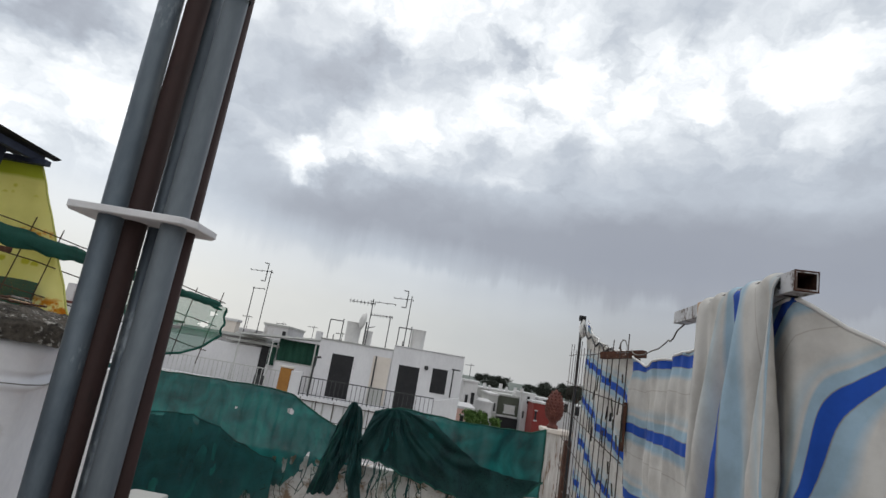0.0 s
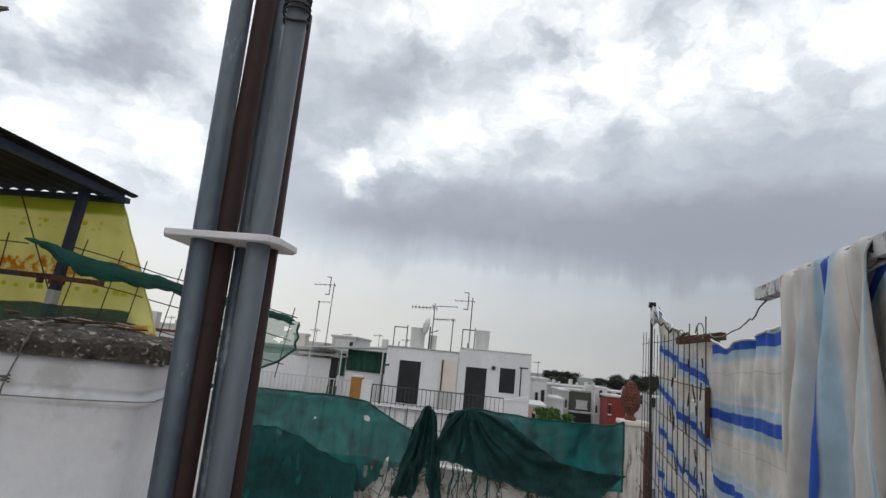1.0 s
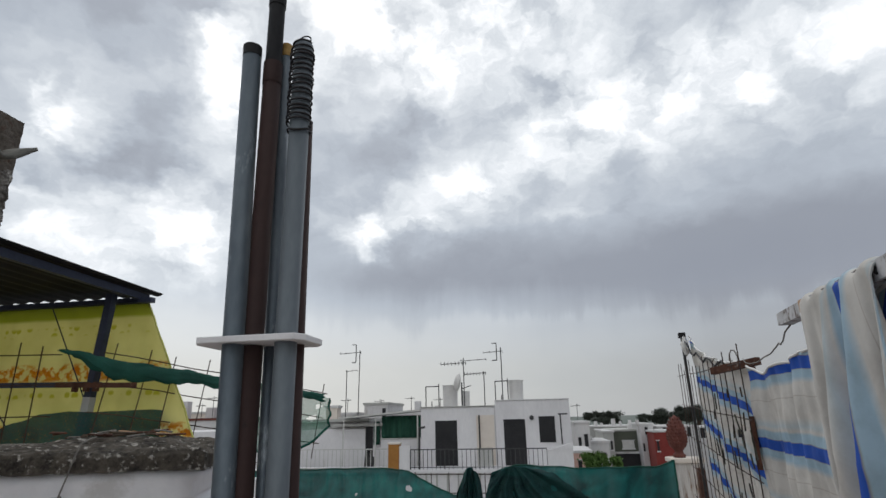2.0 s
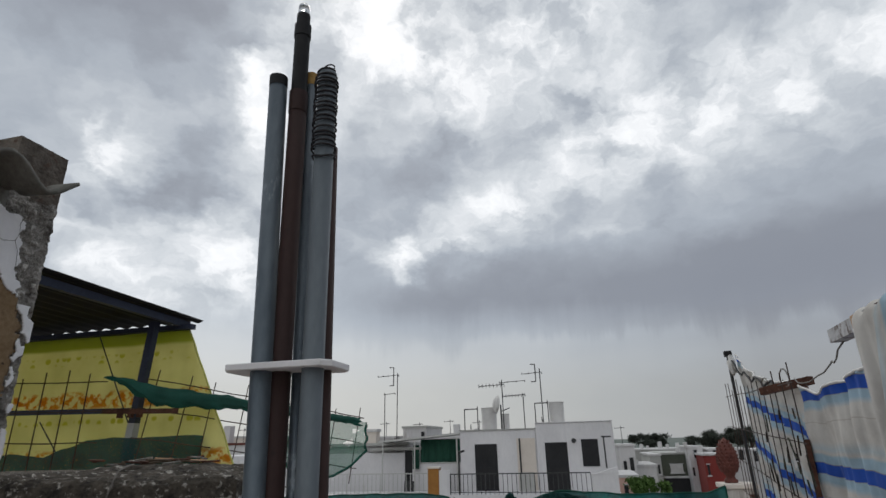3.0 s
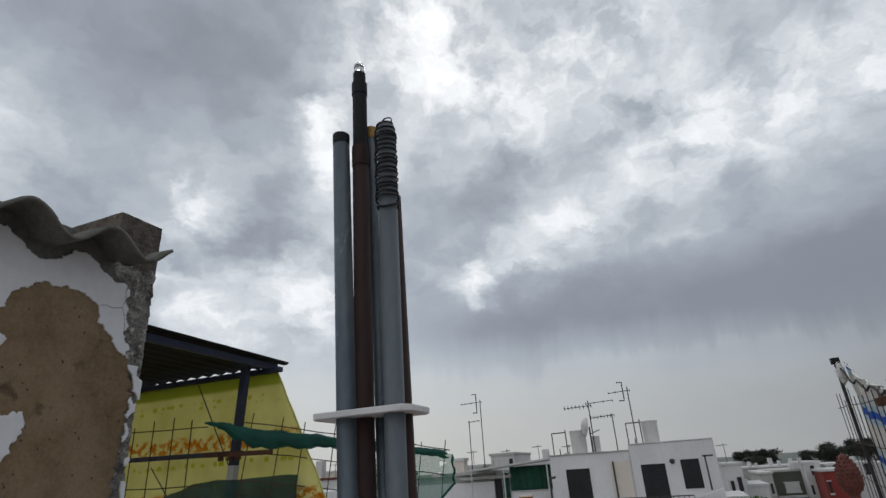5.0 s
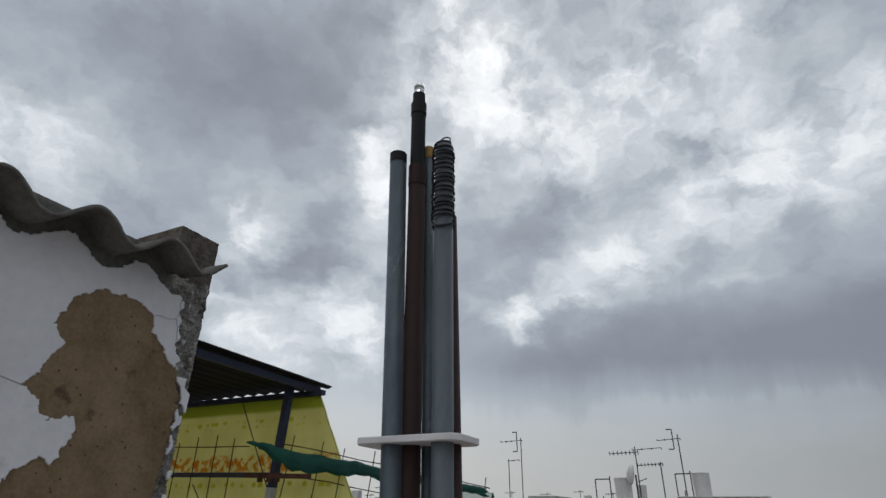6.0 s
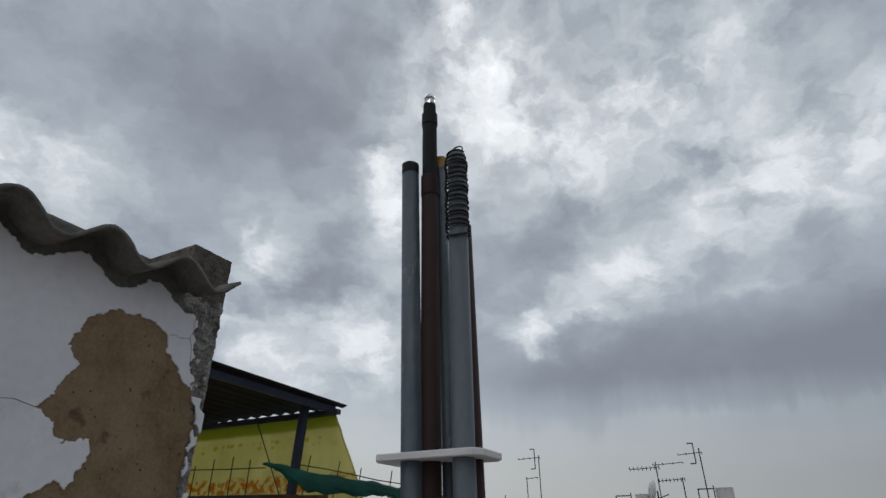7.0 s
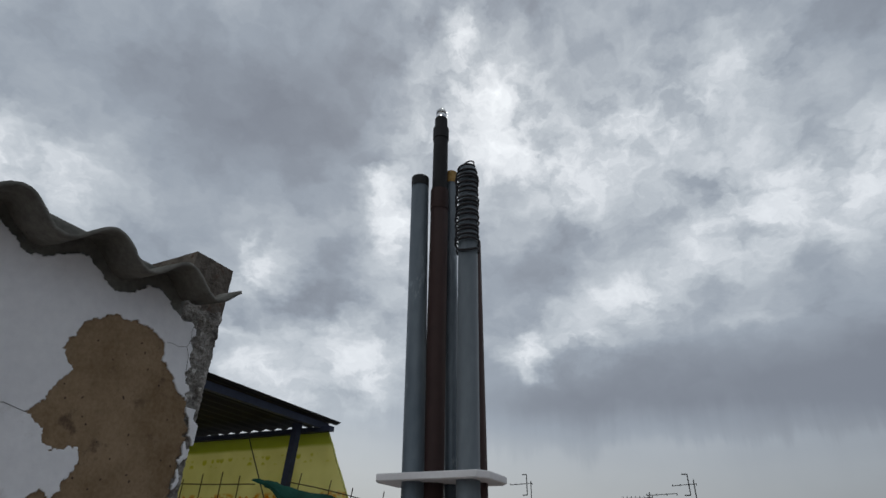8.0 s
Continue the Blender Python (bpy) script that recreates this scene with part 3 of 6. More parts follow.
def hung(name, bm, mat, label, category, hems, hem_mat, thick=0.0, radius=0.006, hem="hem"):
    """A hung cloth or net: its panel, and the rolled edges along the lines given."""
    lo = min(v.co.z for v in bm.verts)
    c = sum((v.co for v in bm.verts), Vector()) / len(bm.verts)
    t = thing(name, (c.x, c.y, lo), label, category)
    part("panel", bm, mat, t, thick=thick)
    for line in hems:
        part(hem, cable(line, radius, 6), hem_mat, t, smooth=True)
    return t


def nz(x, y=0.0, z=0.0):
    return noise.noise(Vector((x, y, z)))


def lerp(a, b, t):
    return a + (b - a) * t


def piece(x, pts):
    """Piecewise straight line through pts."""
    if x <= pts[0][0]:
        return pts[0][1]
    for (a, p), (b, q) in zip(pts, pts[1:]):
        if x <= b:
            return lerp(p, q, (x - a) / (b - a))
    return pts[-1][1]


# ---- large structure ----
GZ = -7.0
bm = bmesh.new()
bmesh.ops.create_grid(bm, x_segments=40, y_segments=40, size=2500, matrix=Matrix.Translation((0, 0, GZ)))
solo("ground", bm, GROUND, "grey town ground between the houses", "ground", kind="structure")
bm = sheet(lambda u, v: (lerp(-900, 900, u), lerp(560, 800, v), GZ + (9.4 + 2.0 * nz(u * 6, 1) + 0.8 * nz(u * 30, 5)) * math.sin(math.pi * min(1, v * 1.2) * 0.8 + 0.05)), 120, 6)
solo("backdrop_hill", bm, HILLM, "low hazy wooded hill on the horizon", "hill", kind="structure", smooth=True)

solo("floor", box(-6.0, 2.6, -4.0, 4.9, 0.0, 0.2), FLOORM, "worn terracotta roof terrace floor", "floor", kind="structure")
solo("wall_below", box(-6.0, 2.6, -4.0, 5.2, GZ, 0.0), WHITEWALL, "whitewashed house under the terrace", "wall", kind="structure")

# parapet behind the green net, plaster falling off
bm = sheet(lambda u, v: (lerp(-4.6, 0.96, u), 5.06 + 0.012 * nz(u * 20, v * 8), lerp(0.19, 0.80 + 0.02 * nz(u * 14), v)), 90, 14)
ob = solo("wall_parapet", bm, PATCHY, "low parapet with flaking white plaster", "wall", kind="structure")
md = ob.modifiers.new("thickness", "SOLIDIFY")
md.thickness, md.offset = 0.14, 1

# wall with the peeled render, its end and the corrugated sheet above
WX, WY, WTOP = -1.17, 0.950, 2.395


PIER = 0.831  # where the bare wall end begins

solo("wall_left", box(-1.40, WX - 0.012, -2.5, 0.80, 0.2, 2.27), BROWNRENDER, "brown render wall under peeling limewash", "wall", kind="structure")
FIELD = [(0.677, 2.166), (0.700, 2.158), (0.736, 2.163), (0.770, 2.158), (0.806, 2.140), (0.812, 2.104), (0.846, 2.076), (0.866, 2.050), (0.90, 2.034),
         (0.99, 2.02), (0.99, 1.60), (0.66, 1.60), (0.50, 1.62), (0.52, 1.70), (0.592, 1.762), (0.606, 1.785), (0.654, 1.824), (0.675, 1.806),
         (0.702, 1.870), (0.695, 1.899), (0.647, 1.884), (0.627, 1.893), (0.619, 1.917), (0.584, 1.938), (0.607, 1.973), (0.618, 2.006), (0.638, 2.027),
         (0.602, 2.061), (0.616, 2.10), (0.622, 2.124), (0.650, 2.140)]
ISLES = [[(0.70, 1.682), (0.774, 1.687), (0.79, 1.675), (0.77, 1.655), (0.70, 1.66)],
         [(0.815, 1.678), (0.83, 1.688), (0.87, 1.690), (0.90, 1.712), (0.99, 1.722), (0.99, 1.60), (0.91, 1.61), (0.895, 1.655), (0.86, 1.675), (0.84, 1.668)]]


def inside(px, py, poly):
    c = False
    for (x0, y0), (x1, y1) in zip(poly, poly[1:] + poly[:1]):
        if (y0 > py) != (y1 > py) and px < (x1 - x0) * (py - y0) / (y1 - y0) + x0:
            c = not c
    return c


def ragged(y, z):
    return (y + 0.006 * nz(y * 60, z * 60) + 0.004 * nz(y * 160, z * 160, 3), z + 0.006 * nz(y * 60, z * 60, 7) + 0.004 * nz(y * 160, z * 160, 9))


def bare_edge(z):
    """Where the rough concrete of the wall's end begins."""
    return piece(z, [(1.5, 0.914), (1.75, 0.914), (1.87, 0.920), (1.98, 0.924), (2.02, 0.908), (2.07, 0.884), (2.15, 0.876), (2.21, 0.866), (2.3, 0.86)])


def peeled(u, v):
    y, z = lerp(0.3, WY, u), lerp(1.5, 2.275, v)
    y2, z2 = ragged(y, z)
    if z2 > 2.228 + 0.022 * math.cos((y - 0.575) / 0.1755 * 6.2832) + 0.007 * nz(y * 25, 4):
        return True
    if y2 > bare_edge(z) + 0.012 * nz(z * 40, 1):
        return not (z < 2.02 and y < WY - 0.004 and nz(y * 45, z * 22, 5) > 0.12 and y2 < bare_edge(z) + 0.03)
    return inside(y2, z2, FIELD) and not any(inside(y2, z2, q) for q in ISLES)


def unrendered(u, v):
    y, z = lerp(0.1, WY, u), lerp(1.5, 2.2, v)
    return ragged(y, z)[0] > bare_edge(z) - 0.004 + 0.01 * nz(z * 50, 4)


bm = sheet(lambda u, v: (WX - 0.004 + 0.0012 * nz(u * 30, v * 30), lerp(0.1, WY, u), lerp(1.5, 2.2, v)), 160, 130, hole=unrendered)
solo("render_coat", bm, BROWNRENDER, "brown sandy render coat laid bare", "render", kind="structure", thick=0.012)
bm = sheet(lambda u, v: (WX + 0.003 + 0.0016 * nz(u * 9, v * 9), lerp(0.3, WY, u) + 0.0008 * nz(u * 210, v * 210), lerp(1.5, 2.275, v) + 0.0008 * nz(u * 210, v * 210, 5)), 330, 380, hole=peeled)
solo("plaster_coat", bm, WHITEWALL, "white limewash coat with ragged peeled edges", "plaster", kind="structure", thick=0.005)
solo("plaster_lower", box(WX - 0.02, WX + 0.005, -2.5, 0.3, 0.2, 2.225), WHITEWALL, "white limewash on the wall", "plaster", kind="structure")
solo("plaster_foot", box(WX - 0.02, WX + 0.005, 0.3, WY - 0.02, 0.2, 1.5), WHITEWALL, "white limewash on the wall's foot", "plaster", kind="structure")
for cpts in ([(0.809, 2.142), (0.822, 2.146), (0.838, 2.143), (0.862, 2.150)], [(0.50, 1.945), (0.52, 1.943), (0.545, 1.946), (0.584, 1.938)],
             [(0.862, 2.150), (0.868, 2.17), (0.864, 2.19), (0.871, 2.21)], [(0.862, 2.150), (0.872, 2.13), (0.876, 2.10), (0.884, 2.07)]):
    solo("crack", cable([(WX + 0.006, a, b) for a, b in cpts], 0.00045, 4), MOSSY, "dark hairline crack in limewash", "crack", kind="structure")


# mortar strip in dark grey: shade of the overhanging sheet put into colour
bm = sheet(lambda u, v: (WX - 0.002 + 0.003 * nz(u * 60, v * 6), lerp(-1.2, PIER - 0.003, u), lerp(2.16, 2.30, v)), 160, 12)
solo("shaded_mortar_bed", bm, FIBRE, "mortar bedding under the corrugated sheet, greyed for the sheet's shade", "mortar", kind="structure", thick=0.004)


def rough_face(u, v):
    """The broken end of the wall: bare concrete, turning the corner above the sheet."""
    z = lerp(1.2, WTOP, v)
    k = 1.0 if z < 2.26 else 0.25
    n1 = k * 0.006 * nz(u * 9, z * 40) + k * 0.004 * nz(u * 26, z * 120, 3) + k * 0.002 * nz(u * 60, z * 260, 5)
    if u < 0.5:
        x, y = lerp(-1.42, WX - 0.01, u * 2), PIER
        return (x, y + n1, z)
    a = (u - 0.5) * 2
    return (WX - 0.010 + n1 * (1.3 if a < 0.99 else 0.4), lerp(PIER, WY + k * 0.004 * nz(z * 50) + k * 0.004 * nz(z * 140, 2), a), z)


ob = solo("wall_pier", sheet(rough_face, 60, 240), CONCRETE, "broken rough concrete wall end", "wall", kind="structure")
ob.data.materials.append(PIERTOP)
for p in ob.data.polygons:
    p.use_smooth = False
    p.material_index = 1 if p.center.z + ob.location.z > 2.262 + 0.02 * nz(p.center.y * 30, 2) else 0
solo("wall_pier_core", box(-1.42, WX - 0.03, PIER + 0.015, WY - 0.012, 0.2, WTOP - 0.002), CONCRETE, "rough concrete core of the wall end", "wall", kind="structure")
solo("wall_pier_foot", box(-1.42, WX - 0.012, 0.80, WY - 0.004, 0.2, 1.22), CONCRETE, "rough concrete foot of the wall end", "wall", kind="structure")


def corr(u, v):
    y = lerp(-1.2, 0.905, u)
    w = 0.027 * math.cos((y - 0.575) / 0.1755 * 2 * math.pi)
    x = lerp(-1.072, -1.80, v)
    return (x + 0.004 * nz(y * 40) * (1 - v) + 0.003 * nz(y * 110) * (1 - v), y, 2.262 + 0.05 * (max(y, 0.2) - 0.68) + w + 0.05 * v + 0.002 * nz(y * 30, v * 20))


solo("corrugated_roof_sheet", sheet(corr, 300, 10, hole=lambda u, v: lerp(-1.2, 0.905, u) > PIER - 0.01 and lerp(-1.072, -1.80, v) < WX + 0.03), FIBRE,
     "weathered grey corrugated fibre-cement sheet, chipped edge", "roof sheet", smooth=True, thick=0.008)

# ---- the bundle of pipes ----
mast = thing("pipe_mast", (-0.43, 0.79, 0.2), "bundle of grey and brown steel pipes through a white plate", "pipe mast")
PA, PB, PC, PD, PE = (-0.4960, 0.790), (-0.4735, 0.810), (-0.4543, 0.832), (-0.4080, 0.790), (-0.4060, 0.822)
LEAN = {PA: 0.032, PB: 0.013, PC: 0.0225, PD: 0.006, PE: 0.02}


def lean(bm):
    """The pipes stand a little out of plumb, each by its own amount."""
    c = sum((v.co.xy for v in bm.verts), Vector((0, 0))) / len(bm.verts)
    k = LEAN[min(LEAN, key=lambda p: (c - Vector(p)).length)]
    for v in bm.verts:
        v.co.x -= k * (v.co.z - 1.84)
    return bm


def pipe(name, at, z1, r, mat, label, cap=None, z0=0.2):
    bm = lean(rod((*at, z0), (*at, z1), r, 28))
    ob = part(name, bm, mat, mast, label, smooth=False)
    for p in ob.data.polygons:
        p.use_smooth = len(p.vertices) == 4
    return ob


pipe("pipe", PA, 2.359, 0.0166, GALV, "galvanised pipe with black end cap")
part("end_cap", lean(rod((*PA, 2.359), (*PA, 2.381), 0.0170, 28)), BLACKP, mast, "black rubber end cap", smooth=False)
pipe("pipe", PB, 2.33, 0.0163, BROWN, "dark brown rusty pipe")
part("sleeve", lean(rod((*PB, 2.309), (*PB, 2.354), 0.0173, 28)), BROWN, mast, "brown joint sleeve")
part("extension", lean(rod((*PB, 2.354), (*PB, 2.49), 0.0149, 28)), BLACKP, mast, "black pipe extension")
part("collar", lean(rod((*PB, 2.485), (*PB, 2.514), 0.0164, 28)), BLACKP, mast, "black collar")
part("neck", lean(rod((*PB, 2.514), (*PB, 2.541), 0.0132, 24)), BLACKP, mast, "black neck of the lamp")
bm = rod((*PB, 2.541), (*PB, 2.560), 0.0112, 20)
bmesh.ops.create_uvsphere(bm, u_segments=20, v_segments=10, radius=0.0112, matrix=Matrix.Translation((*PB, 2.560)))
part("glass_cap", lean(bm), GLASS, mast, "clear glass cap on top", smooth=True)
pipe("pipe", PC, 2.384, 0.0108, GALV, "thin galvanised pipe")
part("end_cap", lean(rod((*PC, 2.382), (*PC, 2.409), 0.0114, 20)), OCHRE, mast, "ochre end cap")
pipe("pipe", PD, 2.368, 0.0168, GALV2, "grey painted pipe wound with wire at its top")
pts = []
for k in range(17 * 18 + 1):
    a = k / 18 * 2 * math.pi
    q = k / 306
    zz = 2.200 + 0.172 * (q + 0.010 * math.sin(q * 19)) + 0.0012 * math.sin(a * 0.37 + 1)
    rr = 0.0200 + 0.0008 * math.sin(a * 0.23) - 0.0035 * max(0, q - 0.92) * 12
    pts.append((PD[0] - 0.0015 + rr * math.cos(a), PD[1] + rr * math.sin(a), zz))
part("coil", lean(cable(pts, 0.0019, 6)), COIL, mast, "dark spiral of thick wire", smooth=True)
pts = [(PD[0] + 0.0195 * math.cos(k / 14 * 6.2832), PD[1] + 0.0195 * math.sin(k / 14 * 6.2832), 2.19 + 0.004 * math.sin(k)) for k in range(15)]
part("coil", lean(cable(pts, 0.0019, 6)), COIL, mast, smooth=True)
pts = [(PD[0] + 0.002 + 0.0110 * math.sin(k / 20 * 5.6 - 2.8), PD[1], 2.381 + 0.0085 * math.cos(k / 20 * 5.6 - 2.8)) for k in range(21)]
part("wire_loop", lean(cable(pts, 0.0014, 6)), COIL, mast, "dark wire loop", smooth=True)
pipe("pipe", PE, 2.23, 0.0128, BROWN, "brown pipe behind the grey one")
bm = bmesh.new()
top = [(-0.553, 0.782), (-0.541, 0.762), (-0.383, 0.762), (-0.371, 0.780), (-0.371, 0.843), (-0.383, 0.858), (-0.54, 0.858), (-0.553, 0.843)]
lo = [bm.verts.new((x, y, 1.829)) for x, y in top]
up = [bm.verts.new((x, y, 1.839)) for x, y in top]
bm.faces.new(lo[::-1])
bm.faces.new(up)
for k in range(8):
    bm.faces.new((lo[k], lo[(k + 1) % 8], up[(k + 1) % 8], up[k]))
bmesh.ops.bevel(bm, geom=list(bm.edges), offset=0.0012, segments=1, affect="EDGES")
part("plate", bm, WHITESTEEL, mast, "white painted steel plate with cut corners")

# ---- chimney with mossy cap ----
chim = thing("chimney", (-0.915, 1.02, 0.2), "whitewashed chimney with mossy concrete cap", "chimney")


def ring_block(x0, x1, y0, y1, rows, rad=0.03):
    """A rounded rectangle swept up through rows of (z, inset)."""
    bm = bmesh.new()
    rings = []
    for z, ins in rows:
        pts = []
        r = max(0.004, rad - ins * 0.2)
        for cx, cy, a0 in ((x1 - r - ins, y1 - r - ins, 0), (x0 + r + ins, y1 - r - ins, 90), (x0 + r + ins, y0 + r + ins, 180), (x1 - r - ins, y0 + r + ins, 270)):
            for k in range(6):
                a = radians(a0 + 18 * k)
                pts.append((cx + r * math.cos(a), cy + r * math.sin(a), z))
        rings.append([bm.verts.new(p) for p in pts])
    for a, b in zip(rings, rings[1:]):
        for k in range(24):
            bm.faces.new((a[k], a[(k + 1) % 24], b[(k + 1) % 24], b[k]))
    bm.faces.new(rings[0][::-1])
    bm.faces.new(rings[-1])
    return bm


def turned(bm):
    """The chimney stands askew to the wall, its broad face towards the terrace."""
    for v in bm.verts:
        a, b = (v.co.x + 1.034) * 1.55, v.co.y - 0.842
        v.co.x, v.co.y = -1.034 + 0.935 * a - 0.354 * b, 0.85 + 0.354 * a + 0.935 * b
    return bm


part("shaft", turned(ring_block(-1.026, -0.783, 0.86, 1.19, [(0.2, 0.010), (1.45, 0.011), (1.546, 0.011), (1.551, 0.009), (1.555, 0.005), (1.562, 0.004), (1.567, 0.008), (1.571, 0.010), (1.576, 0.010), (1.580, 0.006), (1.586, 0.004), (1.606, 0.004), (1.612, 0.0), (1.632, 0.0)], 0.026)),
     WHITEWALL, chim, "thickly whitewashed shaft with rounded mouldings", smooth=True)
bm = bmesh.new()
bmesh.ops.create_grid(bm, x_segments=44, y_segments=56, size=0.5)
for v in bm.verts:
    u, w = v.co.x + 0.5, v.co.y + 0.5
    edge = min(u, 1 - u, w, 1 - w)
    x, y = lerp(-1.034, -0.772, u), lerp(0.842, 1.205, w)
    z = 1.664 + 0.022 * min(1, edge * 3.5) ** 0.7 + 0.007 * nz(x * 30, y * 30) + 0.005 * nz(x * 90, y * 90)
    if edge < 0.001:
        z -= 0.006
    v.co = (x + 0.004 * nz(x * 40, y * 40, 4) * (edge < 0.02), y + 0.004 * nz(x * 40, y * 40, 9) * (edge < 0.02), z)
r = bmesh.ops.extrude_edge_only(bm, edges=[e for e in bm.edges if e.is_boundary])
vs = [q for q in r["geom"] if isinstance(q, bmesh.types.BMVert)]
for v in vs:
    v.co.z = 1.632 + 0.004 * nz(v.co.x * 60, v.co.y * 60)
part("cap", turned(bm), MOSSY, chim, "blackened mossy concrete cap", smooth=False)
rng = random.Random(4)
for k in range(26):
    x, y = rng.uniform(-0.97, -0.84), rng.uniform(0.90, 1.12)
    a = rng.uniform(0, 3.14)
    L = rng.uniform(0.008, 0.024)
    p = Vector((x, y, 1.692 + rng.uniform(0, 0.010)))
    d = Vector((math.cos(a), math.sin(a), rng.uniform(-0.15, 0.15))) * L
    part("straw", turned(rod(p - d, p + d, 0.0022, 5)), rng.choice((WOODTIP, BARK, CONCRETE, RUST)), chim)
wire = [(-0.90, 0.99, 1.692), (-0.885, 0.90, 1.69), (-0.88, 0.845, 1.683), (-0.883, 0.838, 1.66), (-0.888, 0.842, 1.63), (-0.895, 0.85, 1.60), (-0.899, 0.852, 1.575), (-0.902, 0.852, 1.50), (-0.915, 0.855, 1.40), (-0.92, 0.858, 1.30)]
solo("tie_wire", turned(cable([(x - 0.03, y, z) for x, y, z in wire], 0.0011, 6)), ROPE, "grey tie wire hanging over the chimney cap", "wire", smooth=True)
bm = cable([(-0.929 + 0.006 * math.cos(k * 0.9), 0.848 + 0.004 * math.sin(k * 0.9), 1.583 + k * 0.0008) for k in range(16)], 0.0015, 5)
solo("wire_knot", turned(bm), ROPE, "twisted knot of grey wire", "wire", smooth=True)
pts = [(-1.01, 0.856, 1.563), (-0.95, 0.849, 1.561), (-0.86, 0.849, 1.562), (-0.79, 0.852, 1.565), (-0.777, 0.87, 1.566), (-0.775, 1.0, 1.568), (-0.776, 1.18, 1.57)]
solo("band_wire", turned(cable(pts, 0.0011, 5)), ROPE, "thin wire tied round the chimney", "wire", smooth=True)

# second chimney behind
chim2 = thing("chimney", (-1.72, 1.45, 0.2), "smaller whitewashed chimney with mossy cap behind", "chimney")
part("shaft", ring_block(-1.90, -1.545, 1.30, 1.6, [(0.2, 0.01), (1.58, 0.01), (1.59, 0.0), (1.62, 0.0)], 0.02), WHITEWALL, chim2, smooth=True)
part("cap", ring_block(-1.92, -1.53, 1.28, 1.62, [(1.62, 0.0), (1.635, -0.004), (1.655, 0.004), (1.665, 0.02)], 0.02), MOSSY, chim2)

# ---- shelter with dark roof and yellow sheet ----
shelter = thing("shelter", (-3.4, 2.3, 0.2), "blue steel shelter with dark corrugated roof", "shelter")


def roof_fn(u, v):
    x, y = lerp(-5.4, -2.33, u), lerp(1.0, 2.99, v)
    return (x, y, 2.512 + 0.02 * nz(u * 3) + 0.008 * math.cos(x / 0.11 * 2 * math.pi) - 0.03 * (v - 0.5))


part("roof", sheet(roof_fn, 220, 6), ROOFDARK, shelter, "dark corrugated metal roof sheet", smooth=True, thick=0.004)
part("edge_beam", bar((-2.39, 1.0, 2.482), (-2.39, 2.93, 2.462), 0.03, 0.04), BLUESTEEL, shelter, "dark blue edge beam")
part("back_beam", bar((-5.4, 2.87, 2.452), (-2.30, 2.87, 2.436), 0.04, 0.03), BLUESTEEL, shelter, "dark blue back beam")
part("post", bar((-2.608, 2.74, 0.2), (-2.471, 2.74, 2.452), 0.042, 0.042), BLUESTEEL, shelter, "blue post, paint rubbed off below")
part("rubbed_foot", bar((-2.6081, 2.74, 0.2), (-2.5064, 2.74, 1.87), 0.045, 0.045), PERGOLA, shelter, "bare pale lower post")
part("post", bar((-4.6, 2.74, 0.2), (-4.6, 2.74, 2.452), 0.042, 0.042), BLUESTEEL, shelter)
part("post", bar((-4.6, 1.1, 0.2), (-4.6, 1.1, 2.46), 0.042, 0.042), BLUESTEEL, shelter)
part("post", bar((-2.42, 1.1, 0.2), (-2.42, 1.1, 2.45), 0.042, 0.042), BLUESTEEL, shelter)
part("rail", bar((-4.6, 2.70, 1.975), (-2.42, 2.70, 1.935), 0.02, 0.028), BLUESTEEL, shelter, "dark blue rail")
part("hinge_bar", bar((-2.66, 2.66, 1.935), (-2.13, 2.62, 1.918), 0.012, 0.026), RUST, shelter, "rusty hinge bar with paint flakes")
for x in (-2.53, -2.46, -2.40):
    part("bracket", box(x - 0.010, x + 0.010, 2.64, 2.67, 1.895, 1.945, 0.003), RUST, shelter)
for x0, x1 in ((-2.92, -2.55), (-3.25, -3.0)):
    part("guy_wire", rod((x0, 2.80, 2.40 if x0 > -3 else 1.9), (x1, 2.78, 1.82 if x0 > -3 else 1.66), 0.0036, 6), BLUESTEEL, shelter)


def yellow_edge(z):
    """The sheet's free edge runs outward on its way down."""
    return -2.351 + (2.437 - z) * 0.51


def yellow(u, v):
    z = lerp(2.437, 1.38, v)
    x = lerp(-4.8, yellow_edge(z), u)
    return (x, 2.90 + 0.018 * nz(x * 5, z * 1.5) * (0.3 + v) + 0.010 * nz(x * 16, z * 2) + 0.006 * nz(x * 3 + z * 9, z * 3, 4), z - 0.004 * abs(math.sin(x * 14)) * (1 - v))


hung("yellow_sheet", sheet(yellow, 130, 40, lambda u, v: (lerp(-4.8, yellow_edge(lerp(2.437, 1.38, v)), u), v * 1.057)), FLOWERS,
     "lime-yellow printed sheet with orange blossoms hung under the roof", "sheet", [[yellow(1, k / 20) for k in range(21)], [yellow(k / 80, 0) for k in range(81)]], YELLOWHEM, thick=0.002, radius=0.005)


